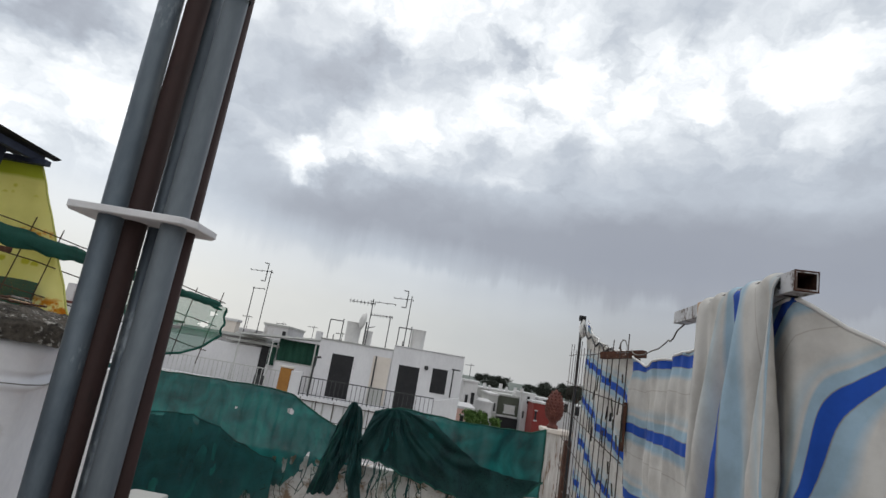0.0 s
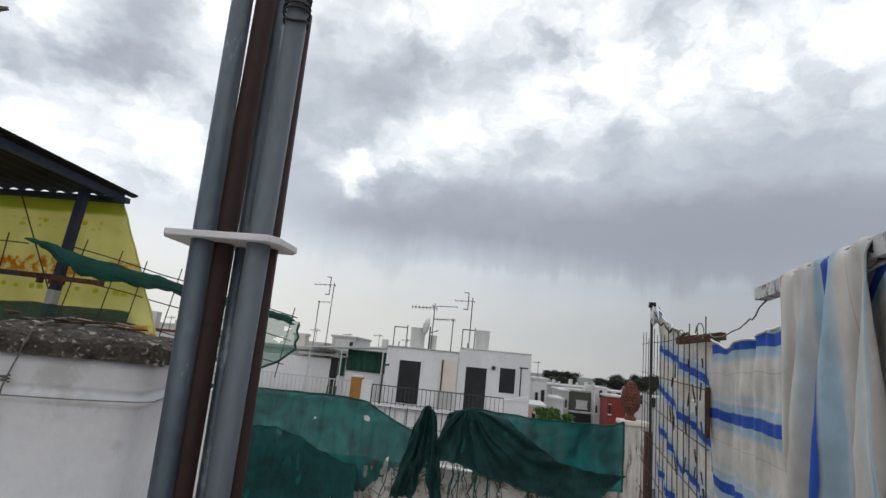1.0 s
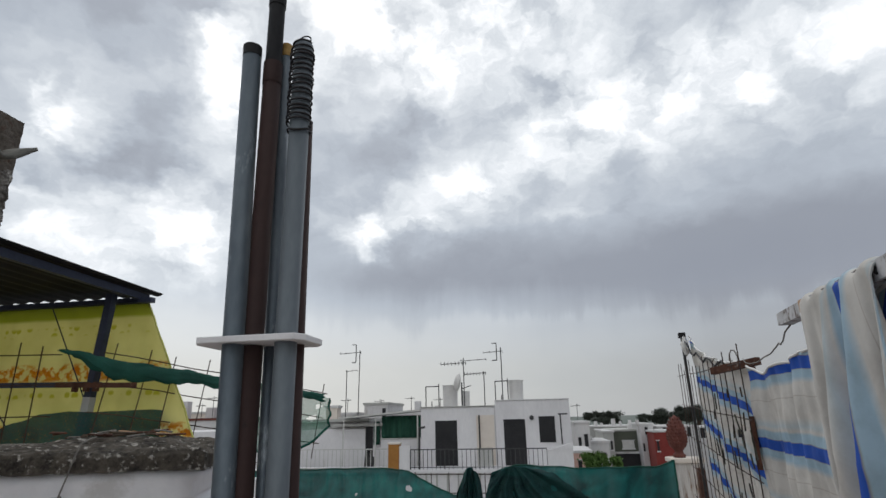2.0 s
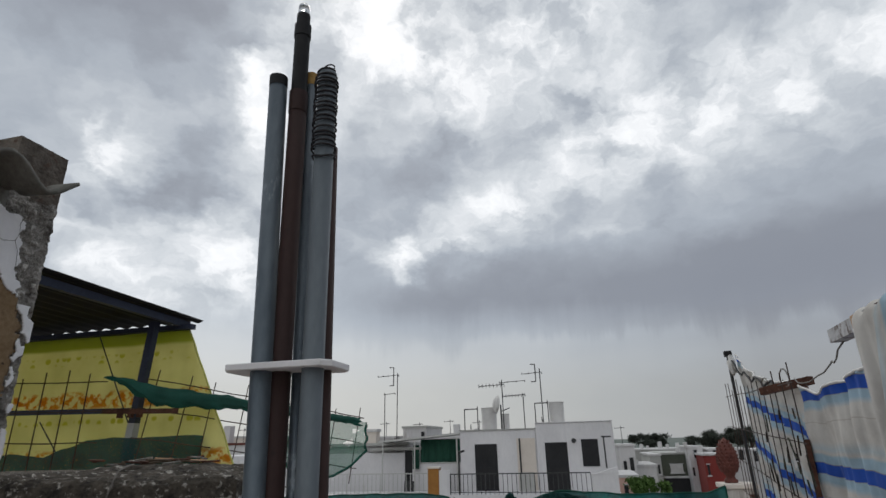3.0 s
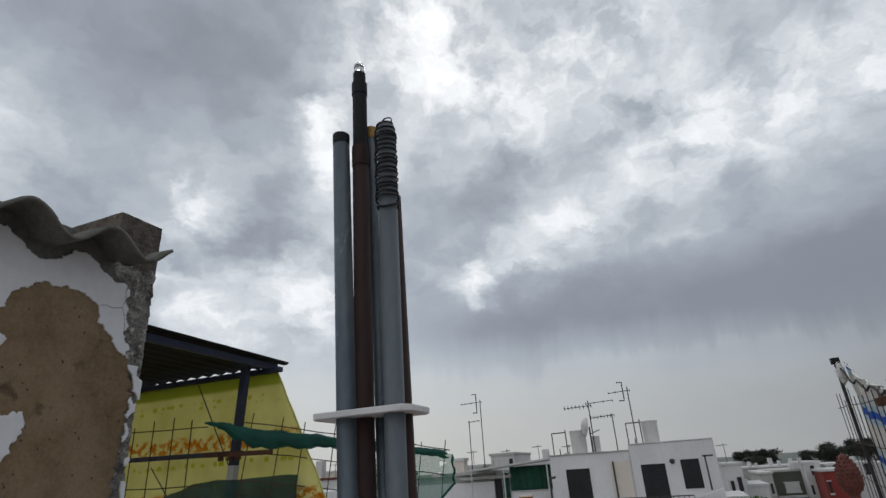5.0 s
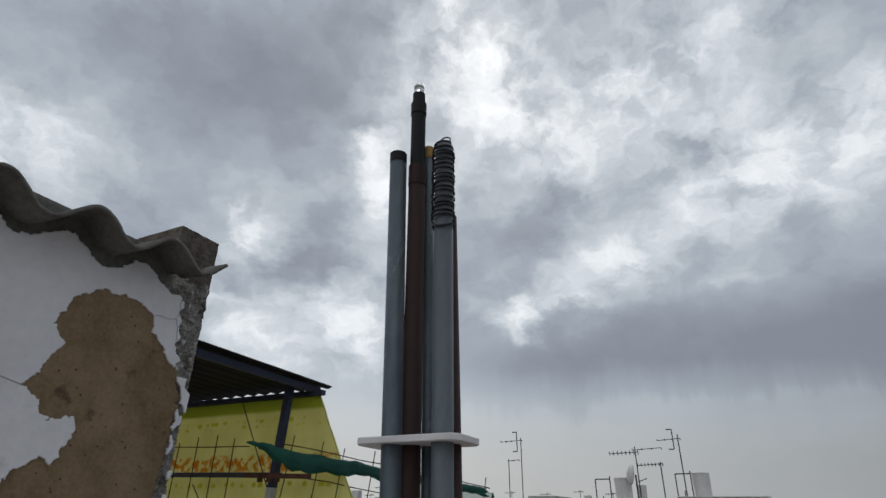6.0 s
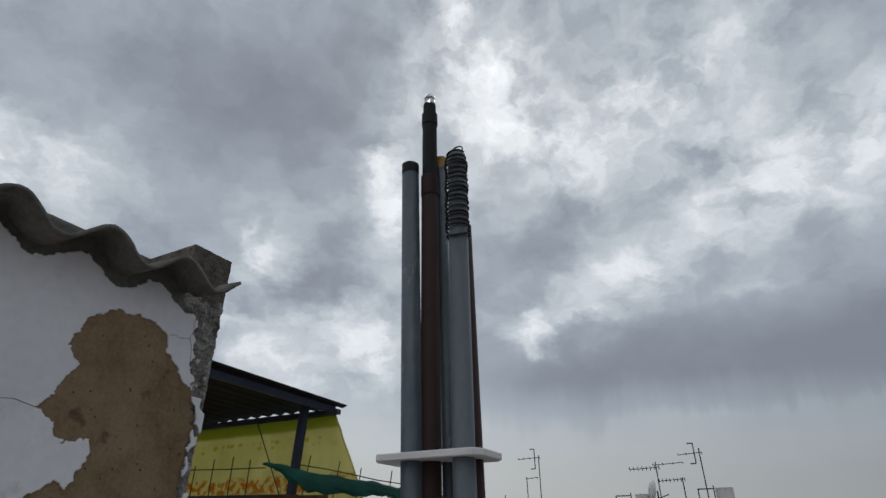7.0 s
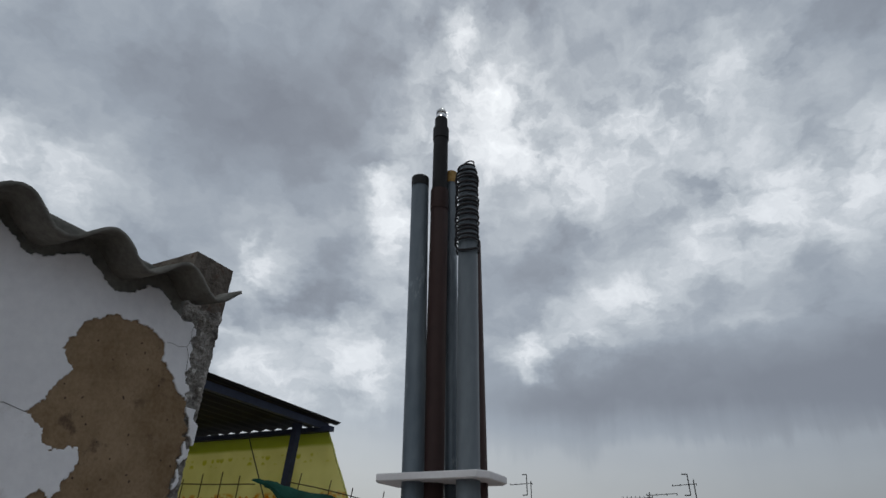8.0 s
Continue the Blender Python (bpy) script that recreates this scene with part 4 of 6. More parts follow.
# ---- wire mesh fences ----
def mesh_fence(name, label, a, b, z0, z1, drop, gap_u, gap_v, lean=0.0, r=0.0032, ends=0.05, seed=1):
    """A welded mesh panel from a to b in the plan; drop lowers its far end, lean shifts its top along it."""
    rg = random.Random(seed)
    a, b = Vector((*a, 0)), Vector((*b, 0))
    d = (b - a)
    L = d.length
    d.normalize()
    f = thing(name, (*((a + b) / 2).xy, z0), label, "fence")

    def at(s, z):
        k = (z - z0) / (z1 - z0)
        p = a + d * (s + lean * k)
        return (p.x, p.y, z - drop * s / L)

    s = 0.02
    while s < L:
        j = rg.uniform(-0.012, 0.012)
        zt = z1 + ends * rg.uniform(0.4, 1.3)
        part("wire", cable([at(s, z0), at(s + j, lerp(z0, z1, 0.5)), at(s + j * 1.5, zt)], r, 5), WIRE, f)
        s += gap_u * rg.uniform(0.93, 1.07)
    z = z1 - 0.005
    while z > z0:
        part("wire", cable([at(-0.03 + L * k / 6, z + 0.004 * rg.uniform(-1, 1)) for k in range(7)] + [at(L + 0.02, z)], r, 5), WIRE, f)
        z -= gap_v
    return f


mesh_fence("mesh_fence", "rusty welded wire mesh in front of the shelter", (-4.0, 2.32), (-2.50, 2.48), 0.25, 2.10, 0.02, 0.125, 0.155, seed=3)
mesh_fence("mesh_fence", "sagging rusty wire mesh fence with net scraps", (-2.49, 2.485), (-1.85, 3.15), 0.25, 2.10, 0.14, 0.155, 0.155, 0.22, seed=5)
mesh_fence("mesh_fence", "short torn end of rusty wire mesh holding net scraps", (-1.74, 3.265), (-1.50, 3.515), 1.55, 1.96, 0.06, 0.155, 0.155, 0.06, seed=6)


def strip(u, v):
    x, y = lerp(-2.455, -1.43, u), lerp(2.515, 3.58, u)
    z = lerp(2.085, 1.872, u)
    h = piece(u, [(0, 0.010), (0.04, 0.03), (0.10, 0.075), (0.2, 0.10), (0.32, 0.085), (0.5, 0.062), (0.7, 0.05), (1, 0.04)]) * (1 + 0.35 * nz(u * 22))
    fold = 0.014 * math.sin(v * 11 + 5 * nz(u * 7)) + 0.010 * nz(u * 30, v * 6, 4)
    return (x - 0.02 + 0.008 * nz(u * 14, v * 3) - fold * 0.7, y - 0.035 - 0.02 * math.sin(v * 3.14) - fold * 0.7, z + 0.015 - v * h * 1.05 + 0.018 * nz(u * 8) + 0.006 * nz(u * 40))


solo("net_strip", sheet(strip, 110, 22), NETSTRIP, "rolled green netting strip along the fence top", "netting", thick=0.003)


def flag(u, v):
    x, y = lerp(-1.86, -1.43, u), lerp(3.13, 3.58, u)
    z = lerp(1.955, 1.865, u)
    h = piece(u, [(0, 0.14), (0.2, 0.36), (0.4, 0.40), (0.65, 0.35), (0.85, 0.28), (1, 0.18)])
    return (x + 0.02 * nz(u * 5, v * 4), y + 0.025 * nz(u * 6, v * 3, 2), z - v * h + 0.008 * nz(u * 10))


solo("net_flag", sheet(flag, 40, 30, hole=lambda u, v: nz(u * 5, v * 5, 3.7) > 0.40), NETLIGHT, "torn thin green netting scrap on the fence", "netting")
solo("net_hem", cable([flag(1.0 - 0.02 * math.sin(k), k / 10) for k in range(11)] + [flag(1 - k / 14, 1) for k in range(15)], 0.008, 6), NETSTRIP,
     "rolled green hem of torn netting", "netting")


def lownet(u, v):
    x = lerp(-3.9, -2.10, u)
    y = piece(x, [(-3.9, 2.36), (-2.52, 2.50), (-2.10, 2.96)])
    t = piece(x, [(-3.9, 1.70), (-3.0, 1.72), (-2.8, 1.70), (-2.55, 1.78), (-2.2, 1.80), (-2.1, 1.79)])
    return (x, y + 0.02 * nz(x * 8, v * 3), lerp(t + 0.012 * nz(x * 12), 1.2, v))


solo("low_net", sheet(lownet, 60, 10), NETDARK, "dark green netting along the fence foot", "netting")

# ---- green net over the parapet fence ----
net_fence = mesh_fence("parapet_fence", "thin rusty mesh on the parapet under the netting", (-4.4, 5.03), (0.95, 5.03), 0.81, 1.26, 0.0, 0.16, 0.15, r=0.004, ends=0.02, seed=8)


def ntop(x):
    return piece(x, [(-4.6, 1.24), (-3.2, 1.275), (-2.4, 1.30), (-1.9, 1.312), (-1.46, 1.315), (-1.25, 1.295), (-1.0, 1.17), (-0.82, 1.09), (-0.72, 1.10), (-0.62, 1.30)]) + 0.006 * nz(x * 7)


def nbot(x):
    return piece(x, [(-4.6, 0.30), (-2.0, 0.32), (-1.55, 0.42), (-1.2, 0.55), (-1.0, 0.72), (-0.62, 0.82)]) + 0.05 * nz(x * 9) + 0.03 * nz(x * 31)


def net1(u, v):
    x = lerp(-4.6, -0.64, u)
    z = lerp(ntop(x), nbot(x), v)
    y = 4.98 - 0.035 * (nz(x * 3.2, v * 0.8) + 0.6 * nz(x * 9, v * 1.2)) * (0.3 + v) - 0.02 * v - 0.008 * math.sin(x * 31 + v * 4 + 5 * nz(x * 2, v * 2)) - 0.006 * nz(x * 26, v * 8)
    return (x, min(y, 5.012), z)


hung("shade_net", sheet(net1, 420, 90, hole=lambda u, v: nz(u * 24, v * 7, 2.2) > 0.66 or (v > 0.70 and u > 0.62 and nz(u * 70, v * 5, 6.1) > 0.28)), NET,
     "green shade netting tied over the parapet fence", "netting", [[net1(k / 80, 0) for k in range(81)]], NETSTRIP, radius=0.007)


def net1b(u, v):
    x = lerp(-3.4, -1.25, u)
    zt = 0.95 + 0.10 * nz(x * 1.6) - 0.22 * max(0, u - 0.75) * 4 + 0.02 * nz(x * 12)
    z = lerp(zt, 0.30 + 0.12 * nz(x * 5), v)
    return (x, 4.945 - 0.03 * nz(x * 6, v * 2) - 0.02 * nz(x * 15, v), z)


hung("shade_net", sheet(net1b, 160, 40, hole=lambda u, v: nz(u * 11, v * 5, 8.4) > 0.55), NETUNDER,
     "second darker layer of torn green netting", "netting", [[net1b(k / 60, 0) for k in range(61)]], NETDARK, radius=0.005)


def net2(u, v):
    x = lerp(-0.50, 0.985, u)
    zt = piece(x, [(-0.5, 1.27), (-0.3, 1.335), (0.3, 1.305), (0.85, 1.315), (0.985, 1.36)]) + 0.008 * nz(x * 8)
    zb = piece(x, [(-0.5, 0.90), (0.0, 0.86), (0.4, 0.80), (0.985, 0.80)])
    return (x, min(5.012, 4.975 - 0.03 * nz(x * 4, v * 1.5, 3) - 0.014 * math.sin(x * 24 + v * 7 + 4 * nz(x * 3, v * 2)) - 0.012 * nz(x * 14, v * 3)), lerp(zt, zb, v))


hung("shade_net", sheet(net2, 150, 40, hole=None), NET,
     "green shade netting beside the pillar", "netting", [[net2(k / 50, 0) for k in range(51)], [net2(1, k / 20) for k in range(21)]], NETSTRIP, radius=0.007)


def bunch(u, v):
    """The gathered peak that hangs down in two legs."""
    spread = lerp(0.055, 0.23, v ** 0.8)
    c = -0.675 - 0.03 * v
    x = c + (u - 0.5) * 2 * spread + 0.012 * nz(v * 7, u * 3)
    z = 1.325 - 0.07 * abs(u - 0.45) ** 1.5 * 2 - v * lerp(0.74, 0.78, u) + 0.02 * nz(u * 12) * v
    y = 4.925 + 0.020 * math.sin(u * 21 + v * 3 + 3 * nz(u * 4, v * 3)) + 0.012 * math.sin(u * 47 + 4 * nz(u * 5, v * 2)) - 0.03 * v + 0.03 * nz(u * 6, v * 5)
    return (x, y, z)


hung("gathered_net", sheet(bunch, 110, 60, hole=lambda u, v: abs(u - 0.60 - 0.05 * nz(v * 6)) < (v - 0.56) * 0.36), NETDARK,
     "dark gathered green netting hanging from the fence top", "netting", [[bunch(0.1, k / 30) for k in range(31)]], NETSTRIP, thick=0.003, radius=0.006)


def swoop(u, v):
    """Heavy doubled net sagging towards the pillar."""
    x = lerp(-0.60, 0.99, u)
    top = piece(x, [(-0.6, 1.0), (-0.55, 1.10), (-0.50, 1.28), (-0.30, 1.325), (-0.15, 1.31), (0.0, 1.28), (0.21, 1.13), (0.46, 0.985), (0.75, 0.94), (0.92, 0.94), (0.99, 0.95)]) + 0.012 * nz(x * 16)
    bot = piece(x, [(-0.6, 0.90), (-0.39, 0.88), (-0.18, 0.815), (0.16, 0.74), (0.45, 0.70), (0.65, 0.69), (0.82, 0.76), (0.95, 0.92), (0.99, 0.94)]) + 0.02 * nz(x * 14) + 0.010 * nz(x * 40)
    z = lerp(top, bot, v)
    # folds radiate from the tied peak
    a, r = math.atan2(1.37 - z, x + 0.33), math.hypot(1.37 - z, x + 0.33)
    y = 4.925 + min(1, r * 4) * (0.024 * math.sin(a * 13 + 2.5 * nz(x * 2, z * 2)) + 0.010 * math.sin(a * 31 + 5 * nz(x * 3, z * 3, 3))) + 0.006 * nz(x * 18, z * 18, 5) + 0.03 * nz(x * 4, z * 5, 7)
    return (x + 0.015 * nz(v * 4, u * 3), y, z)


hung("gathered_net", sheet(swoop, 200, 110), NETDARK,
     "dark doubled green netting sagging to the pillar", "netting", [[swoop(k / 60, 1) for k in range(61)]], NETSTRIP, thick=0.003, radius=0.008)
rng = random.Random(11)
for k in range(66):
    x = rng.uniform(-1.5, 0.5) if k < 46 else rng.gauss(-0.2, 0.2)
    z = piece(x, [(-1.5, 0.45), (-1.0, 0.72), (-0.5, 0.88), (0.5, 0.72)])
    L = rng.uniform(0.05, 0.26) if k < 46 else rng.uniform(0.15, 0.4)
    pts = [(x + 0.02 * rng.uniform(-1, 1) * q, 4.95 - 0.01 * q, z - L * q / 3) for q in range(4)]
    solo("net_thread", cable(pts, rng.uniform(0.002, 0.006) if k < 46 else rng.uniform(0.002, 0.008), 4), NETDARK if k % 3 else NETLIGHT, "frayed green netting thread", "netting", "frayed threads")

# pillar and pine cone finial
pil = thing("pillar", (1.10, 5.13, 0.2), "stained white masonry pillar with coping", "pillar")
part("shaft", box(0.985, 1.215, 5.02, 5.25, 0.2, 1.335, 0.006), STAINED, pil)
part("coping", box(0.97, 1.23, 5.0, 5.265, 1.335, 1.372, 0.008), BEIGE, pil, "worn stone coping")
fin = thing("pine_cone_finial", (1.065, 5.13, 1.372), "reddish terracotta pine cone finial on a pillar", "finial")
FX, FY = 1.065, 5.13
bm = bmesh.new()
rows = [(1.372, 0.046), (1.385, 0.052), (1.395, 0.050), (1.405, 0.036), (1.425, 0.033), (1.435, 0.042), (1.445, 0.045), (1.452, 0.056), (1.48, 0.070), (1.52, 0.078), (1.57, 0.076), (1.62, 0.062), (1.66, 0.043), (1.69, 0.023), (1.712, 0.005)]
rings = [[bm.verts.new((FX + r * math.cos(6.2832 * k / 20), FY + r * math.sin(6.2832 * k / 20), z)) for k in range(20)] for z, r in rows]
for a, b in zip(rings, rings[1:]):
    for k in range(20):
        bm.faces.new((a[k], a[(k + 1) % 20], b[(k + 1) % 20], b[k]))
bm.faces.new(rings[-1])
bm.faces.new(rings[0][::-1])
part("core", bm, TERRA, fin, smooth=True)
for i in range(9):
    z = 1.462 + i * 0.0265
    r = piece(z, [(q, w) for q, w in rows[7:]])
    m = max(6, round(r * 2 * 3.1416 / 0.034))
    for k in range(m):
        a = 6.2832 * (k + 0.5 * (i % 2)) / m
        c = Vector((FX + r * math.cos(a), FY + r * math.sin(a), z))
        o, s = Vector((math.cos(a), math.sin(a), 0)), Vector((-math.sin(a), math.cos(a), 0))
        bm = bmesh.new()
        w = 0.016 * (0.6 + 0.4 * r / 0.078)
        v = [bm.verts.new(p) for p in (c - s * w - Vector((0, 0, .004)), c + s * w - Vector((0, 0, .004)), c + Vector((0, 0, .024)) - o * 0.004, c + o * 0.011 + Vector((0, 0, .012)), c - Vector((0, 0, .014)))]
        for f in ((0, 4, 3), (4, 1, 3), (1, 2, 3), (2, 0, 3)):
            bm.faces.new([v[q] for q in f])
        part("scale", bm, TERRA, fin)

# ---- right side: post, mesh and striped cloths ----
fx = lambda y: 0.477 + 0.1225 * y
mesh_fence("mesh_fence", "rusty tall wire mesh along the striped cloth", (fx(2.3) - 0.03, 2.3), (fx(4.55) - 0.02, 4.55), 0.25, 1.90, -0.10, 0.15, 0.21, 0.0, 0.0024, 0.07, seed=21)
fence_post = thing("fence_post", (0.978, 4.07, 0.2), "thin dark fence post wrapped with white cloth", "post")
part("pole", rod((0.973, 4.07, 0.2), (0.963, 4.064, 2.235), 0.010, 12), IRON, fence_post)
part("top", box(0.943, 0.988, 4.045, 4.085, 2.225, 2.262, 0.004), BLACKP, fence_post, "black top block")
bm = bmesh.new()
bmesh.ops.create_uvsphere(bm, u_segments=28, v_segments=20, radius=1)
for v in bm.verts:
    q = 1 + 0.35 * nz(v.co.x * 3, v.co.y * 3, v.co.z * 3) + 0.2 * nz(v.co.x * 8, v.co.y * 8, v.co.z * 8)
    v.co = (0.973 + v.co.x * 0.022 * q, 4.05 + v.co.y * 0.03 * q, 2.165 + v.co.z * 0.062 * q)
part("wrap", bm, WHITECLOTH, fence_post, "white cloth knotted round the post", smooth=True)
iron_post = thing("iron_post", (fx(2.55), 2.55, 0.2), "rusted angle iron post with a crossbar", "post")
part("upright", bar((fx(2.55) + 0.10, 2.56, 0.2), (fx(2.55) + 0.06, 2.56, 1.90), 0.035, 0.035), RUST, iron_post)
part("flange", bar((fx(2.45) + 0.01, 2.46, 1.50), (fx(2.45) + 0.014, 2.47, 1.70), 0.02, 0.018), RUST, iron_post, "rusted flange through the torn cloth")
part("crossbar", bar((0.72, 2.63, 1.892), (0.85, 2.45, 1.915), 0.03, 0.03), RUST, iron_post, "rusted crossbar")
solo("iron_post", bar((1.005, 4.25, 0.2), (1.0, 4.25, 1.36), 0.045, 0.045), RUST, "rusted square iron post beside the pillar", "post")


def cloth_top(y):
    return piece(y, [(0.9, 1.93), (1.2, 1.915), (1.5, 1.893), (1.75, 1.882), (2.0, 1.868), (2.2, 1.852), (2.35, 1.862), (2.5, 1.905), (2.7, 1.93), (3.2, 1.985), (3.6, 2.07), (3.9, 2.17), (4.06, 2.235)])


def cloth2(u, v):
    y = lerp(1.2, 4.06, u)
    zt = cloth_top(y) + 0.01 * nz(y * 8)
    z = lerp(zt, 0.85, v)
    fold = 0.034 * nz(y * 5, v * 1.2) + 0.012 * nz(y * 4, v * 9, 8) + 0.020 * nz(y * 13, v * 1.6, 4) + 0.007 * nz(y * 37, v * 2.5, 6) + 0.012 * math.sin(y * 22 + v * 3) * v
    return (fx(y) + 0.035 + fold, y, z)


def cloth2_uv(u, v):
    y = lerp(1.2, 4.06, u)
    z = lerp(cloth_top(y), 0.85, v)
    base = 1.868 if y < 2.5 else 1.74 + 0.157 * (y - 2.6)
    return (y, base - z + 0.012 * nz(y * 6) - 0.02 * max(0, 1.6 - y))


hung("striped_cloth", sheet(cloth2, 220, 110, cloth2_uv, hole=lambda u, v: u > 0.42 and v > 0.22 and nz(u * 40, v * 12, 1.7) > 0.52), CLOTH,
     "off-white cloth with blue stripes tied along the fence", "cloth", [[cloth2(k / 90, 0) for k in range(91)]], WHITECLOTH, thick=0.002, radius=0.005)
tube_bar = thing("steel_tube", (0.53, 1.12, 0.2), "white square steel tube with open end carrying the cloth", "tube")
T0, T1 = Vector((0.459, 0.80, 1.900)), Vector((0.572, 1.462, 1.930))
bm = bmesh.new()
dv = (T1 - T0).normalized()
sv = dv.cross(Vector((0, 0, 1))).normalized()
uvv = sv.cross(dv)
outer = [[bm.verts.new(p + sv * a * 0.0155 + uvv * b * 0.0145) for a, b in ((-1, -1), (1, -1), (1, 1), (-1, 1))] for p in (T0, T1)]
inner = [[bm.verts.new(p + sv * a * 0.012 + uvv * b * 0.011) for a, b in ((-1, -1), (1, -1), (1, 1), (-1, 1))] for p in (T0, T0 + dv * 0.25)]
lining = bmesh.new()
tmp = [[lining.verts.new(v.co - dv * 0.0005) for v in r] for r in inner]
for k in range(4):
    n = (k + 1) % 4
    lining.faces.new((tmp[0][n], tmp[0][k], tmp[1][k], tmp[1][n]))
lining.faces.new(tmp[1][::-1])
for k in range(4):
    n = (k + 1) % 4
    bm.faces.new((outer[0][k], outer[0][n], outer[1][n], outer[1][k]))
    bm.faces.new((outer[0][n], outer[0][k], inner[0][k], inner[0][n]))
bm.faces.new(outer[1])
bmesh.ops.delete(bm, geom=inner[1], context="VERTS")
part("lining", lining, RUST, tube_bar, "rusty dark inside of the tube")
part("tube", bm, TUBEPAINT, tube_bar)
part("wooden_plug", bar(T0 + dv * 0.425, T0 + dv * 0.46, 0.034, 0.032), WOODTIP, tube_bar, "raw wood collar")
part("rusty_end", cable([T0 + sv * a * 0.0150 + uvv * b * 0.0140 for a, b in ((-1, -1), (1, -1), (1, 1), (-1, 1), (-1, -1))], 0.0015, 4), RUST, tube_bar, "rusty rim of the open tube end")
part("support", bar((0.58, 1.2, 0.2), (0.54, 1.2, 1.90), 0.03, 0.03), RUST, tube_bar, "rusted support hidden by the cloth")
for k in range(2):
    part("tie", cable([T0 + dv * (0.045 + 0.004 * k) + sv * 0.018 * math.sin(q * 0.9) + uvv * 0.017 * math.cos(q * 0.9) for q in range(8)], 0.0016, 5), BLACKP, tube_bar, "black wire tie")


def drape(u, v):
    """Over the tube at the top, hanging in deep folds on the camera's side."""
    s = lerp(0.43, 0.045, u)
    p = T0 + dv * s
    if v < 0.12:
        a = lerp(-0.9, 1.45, v / 0.12)
        return p + sv * (0.022 * -math.sin(a)) + uvv * (0.020 * math.cos(a)) + Vector((0, 0, 0.004 * math.sin(u * 30)))
    k = (v - 0.12) / 0.88
    drop = 0.72 * k
    ph = u * 19.0 + 0.4 + 4.6 * k + 1.1 * nz(u * 3, k * 2)
    deep = min(1, 0.10 + k * 2.4) * min(1, 0.3 + u * 2.0)
    fold = deep * (0.027 * math.sin(ph) + 0.009 * math.sin(ph * 2.3 + 2) + 0.012 * nz(u * 5, k * 2) + 0.004 * nz(u * 30, k * 6))
    fan = -dv * (0.20 * max(0, u - 0.25) * k - 0.021 * deep * math.cos(ph))
    return p - sv * (0.022 - 0.004 * k + fold + 0.03 * u * k) + fan + Vector((0, 0, -0.004 - drop))


def drape_uv(u, v):
    return (v * 0.9, piece(u, [(0, 0.10), (0.30, 0.15), (0.50, 0.215), (0.76, 0.325), (0.9, 0.40), (1, 0.46)]) + 0.095 * max(0, v - 0.12) + 0.015 * math.sin(v * 7 + 1))


hung("striped_cloth", sheet(drape, 160, 80, drape_uv), CLOTH,
     "off-white cloth with blue stripes draped in folds over a tube", "cloth", [[drape(0, 0.13 + 0.87 * k / 50) for k in range(51)]], WHITECLOTH, thick=0.0025, radius=0.0022)


def cloth3(u, v):
    x = piece(u, [(0, 0.513), (0.12, 0.468), (1, 1.231)]) + 0.05 * v * max(0, 1 - u * 3)
    ph = u * 46 + 5.0 * v + 1.2 * nz(u * 6, v * 2)
    hang = min(1, v * 3.5) * min(1, max(0, u - 0.1) * 14)
    x += 0.012 * hang * math.cos(ph)
    y = piece(u, [(0, 1.0), (0.12, 0.848), (1, 0.80)]) + 0.026 * hang * math.sin(ph) + 0.018 * nz(u * 7, v * 2)
    zt = 1.884 if u < 0.12 else piece(x - 0.05 * v * max(0, 1 - u * 3), [(0.468, 1.889), (0.491, 1.879), (0.541, 1.849), (0.611, 1.831), (0.731, 1.838), (0.98, 1.87), (1.23, 1.90)])
    return (x, y, lerp(zt, 1.1, v))


def cloth3_uv(u, v):
    return (u, 0.012 + (u - 0.12) / 0.88 * 1.15 + v * 0.8 + 0.045 * math.sin(v * 13))


hung("striped_cloth", sheet(cloth3, 120, 60, cloth3_uv), CLOTH,
     "off-white cloth with slanting blue stripes hung behind the tube", "cloth", [[cloth3(k / 60, 0) for k in range(61)]], WHITECLOTH, thick=0.0025, radius=0.004)
pts = [(0.595, 1.45, 1.912), (0.612, 1.53, 1.905), (0.632, 1.60, 1.892), (0.648, 1.66, 1.888), (0.66, 1.70, 1.897), (0.672, 1.75, 1.893), (0.69, 1.85, 1.882), (0.715, 1.97, 1.884), (0.745, 2.12, 1.880), (0.775, 2.28, 1.888), (0.80, 2.4, 1.902), (0.82, 2.48, 1.925)]
solo("loose_wire", cable([(x - 0.017, y, z + 0.003) for x, y, z in pts], 0.0022, 6), ROPE, "bent loose wire above the cloth", "wire", smooth=True)
pts = [(0.975 - 0.16 * k / 14, 4.05 - 1.45 * k / 14, 2.20 - 0.30 * (k / 14) ** 0.6 + 0.02 * math.sin(k * 1.9)) for k in range(15)]
solo("loose_wire", cable(pts, 0.006, 6), BLACKP, "dark cable sagging from the post", "wire", smooth=True)
for q, (cx, cy, cz) in enumerate(((0.90, 3.2, 1.955), (0.85, 2.75, 1.95))):
    pts = [(cx + 0.01 * k / 8, cy + 0.05 * math.cos(k * 0.7), cz + 0.045 * math.sin(k * 0.7)) for k in range(10)]
    solo("loose_wire", cable(pts, 0.003, 5), ROPE, "curled end of a grey loose wire", "wire", smooth=True)

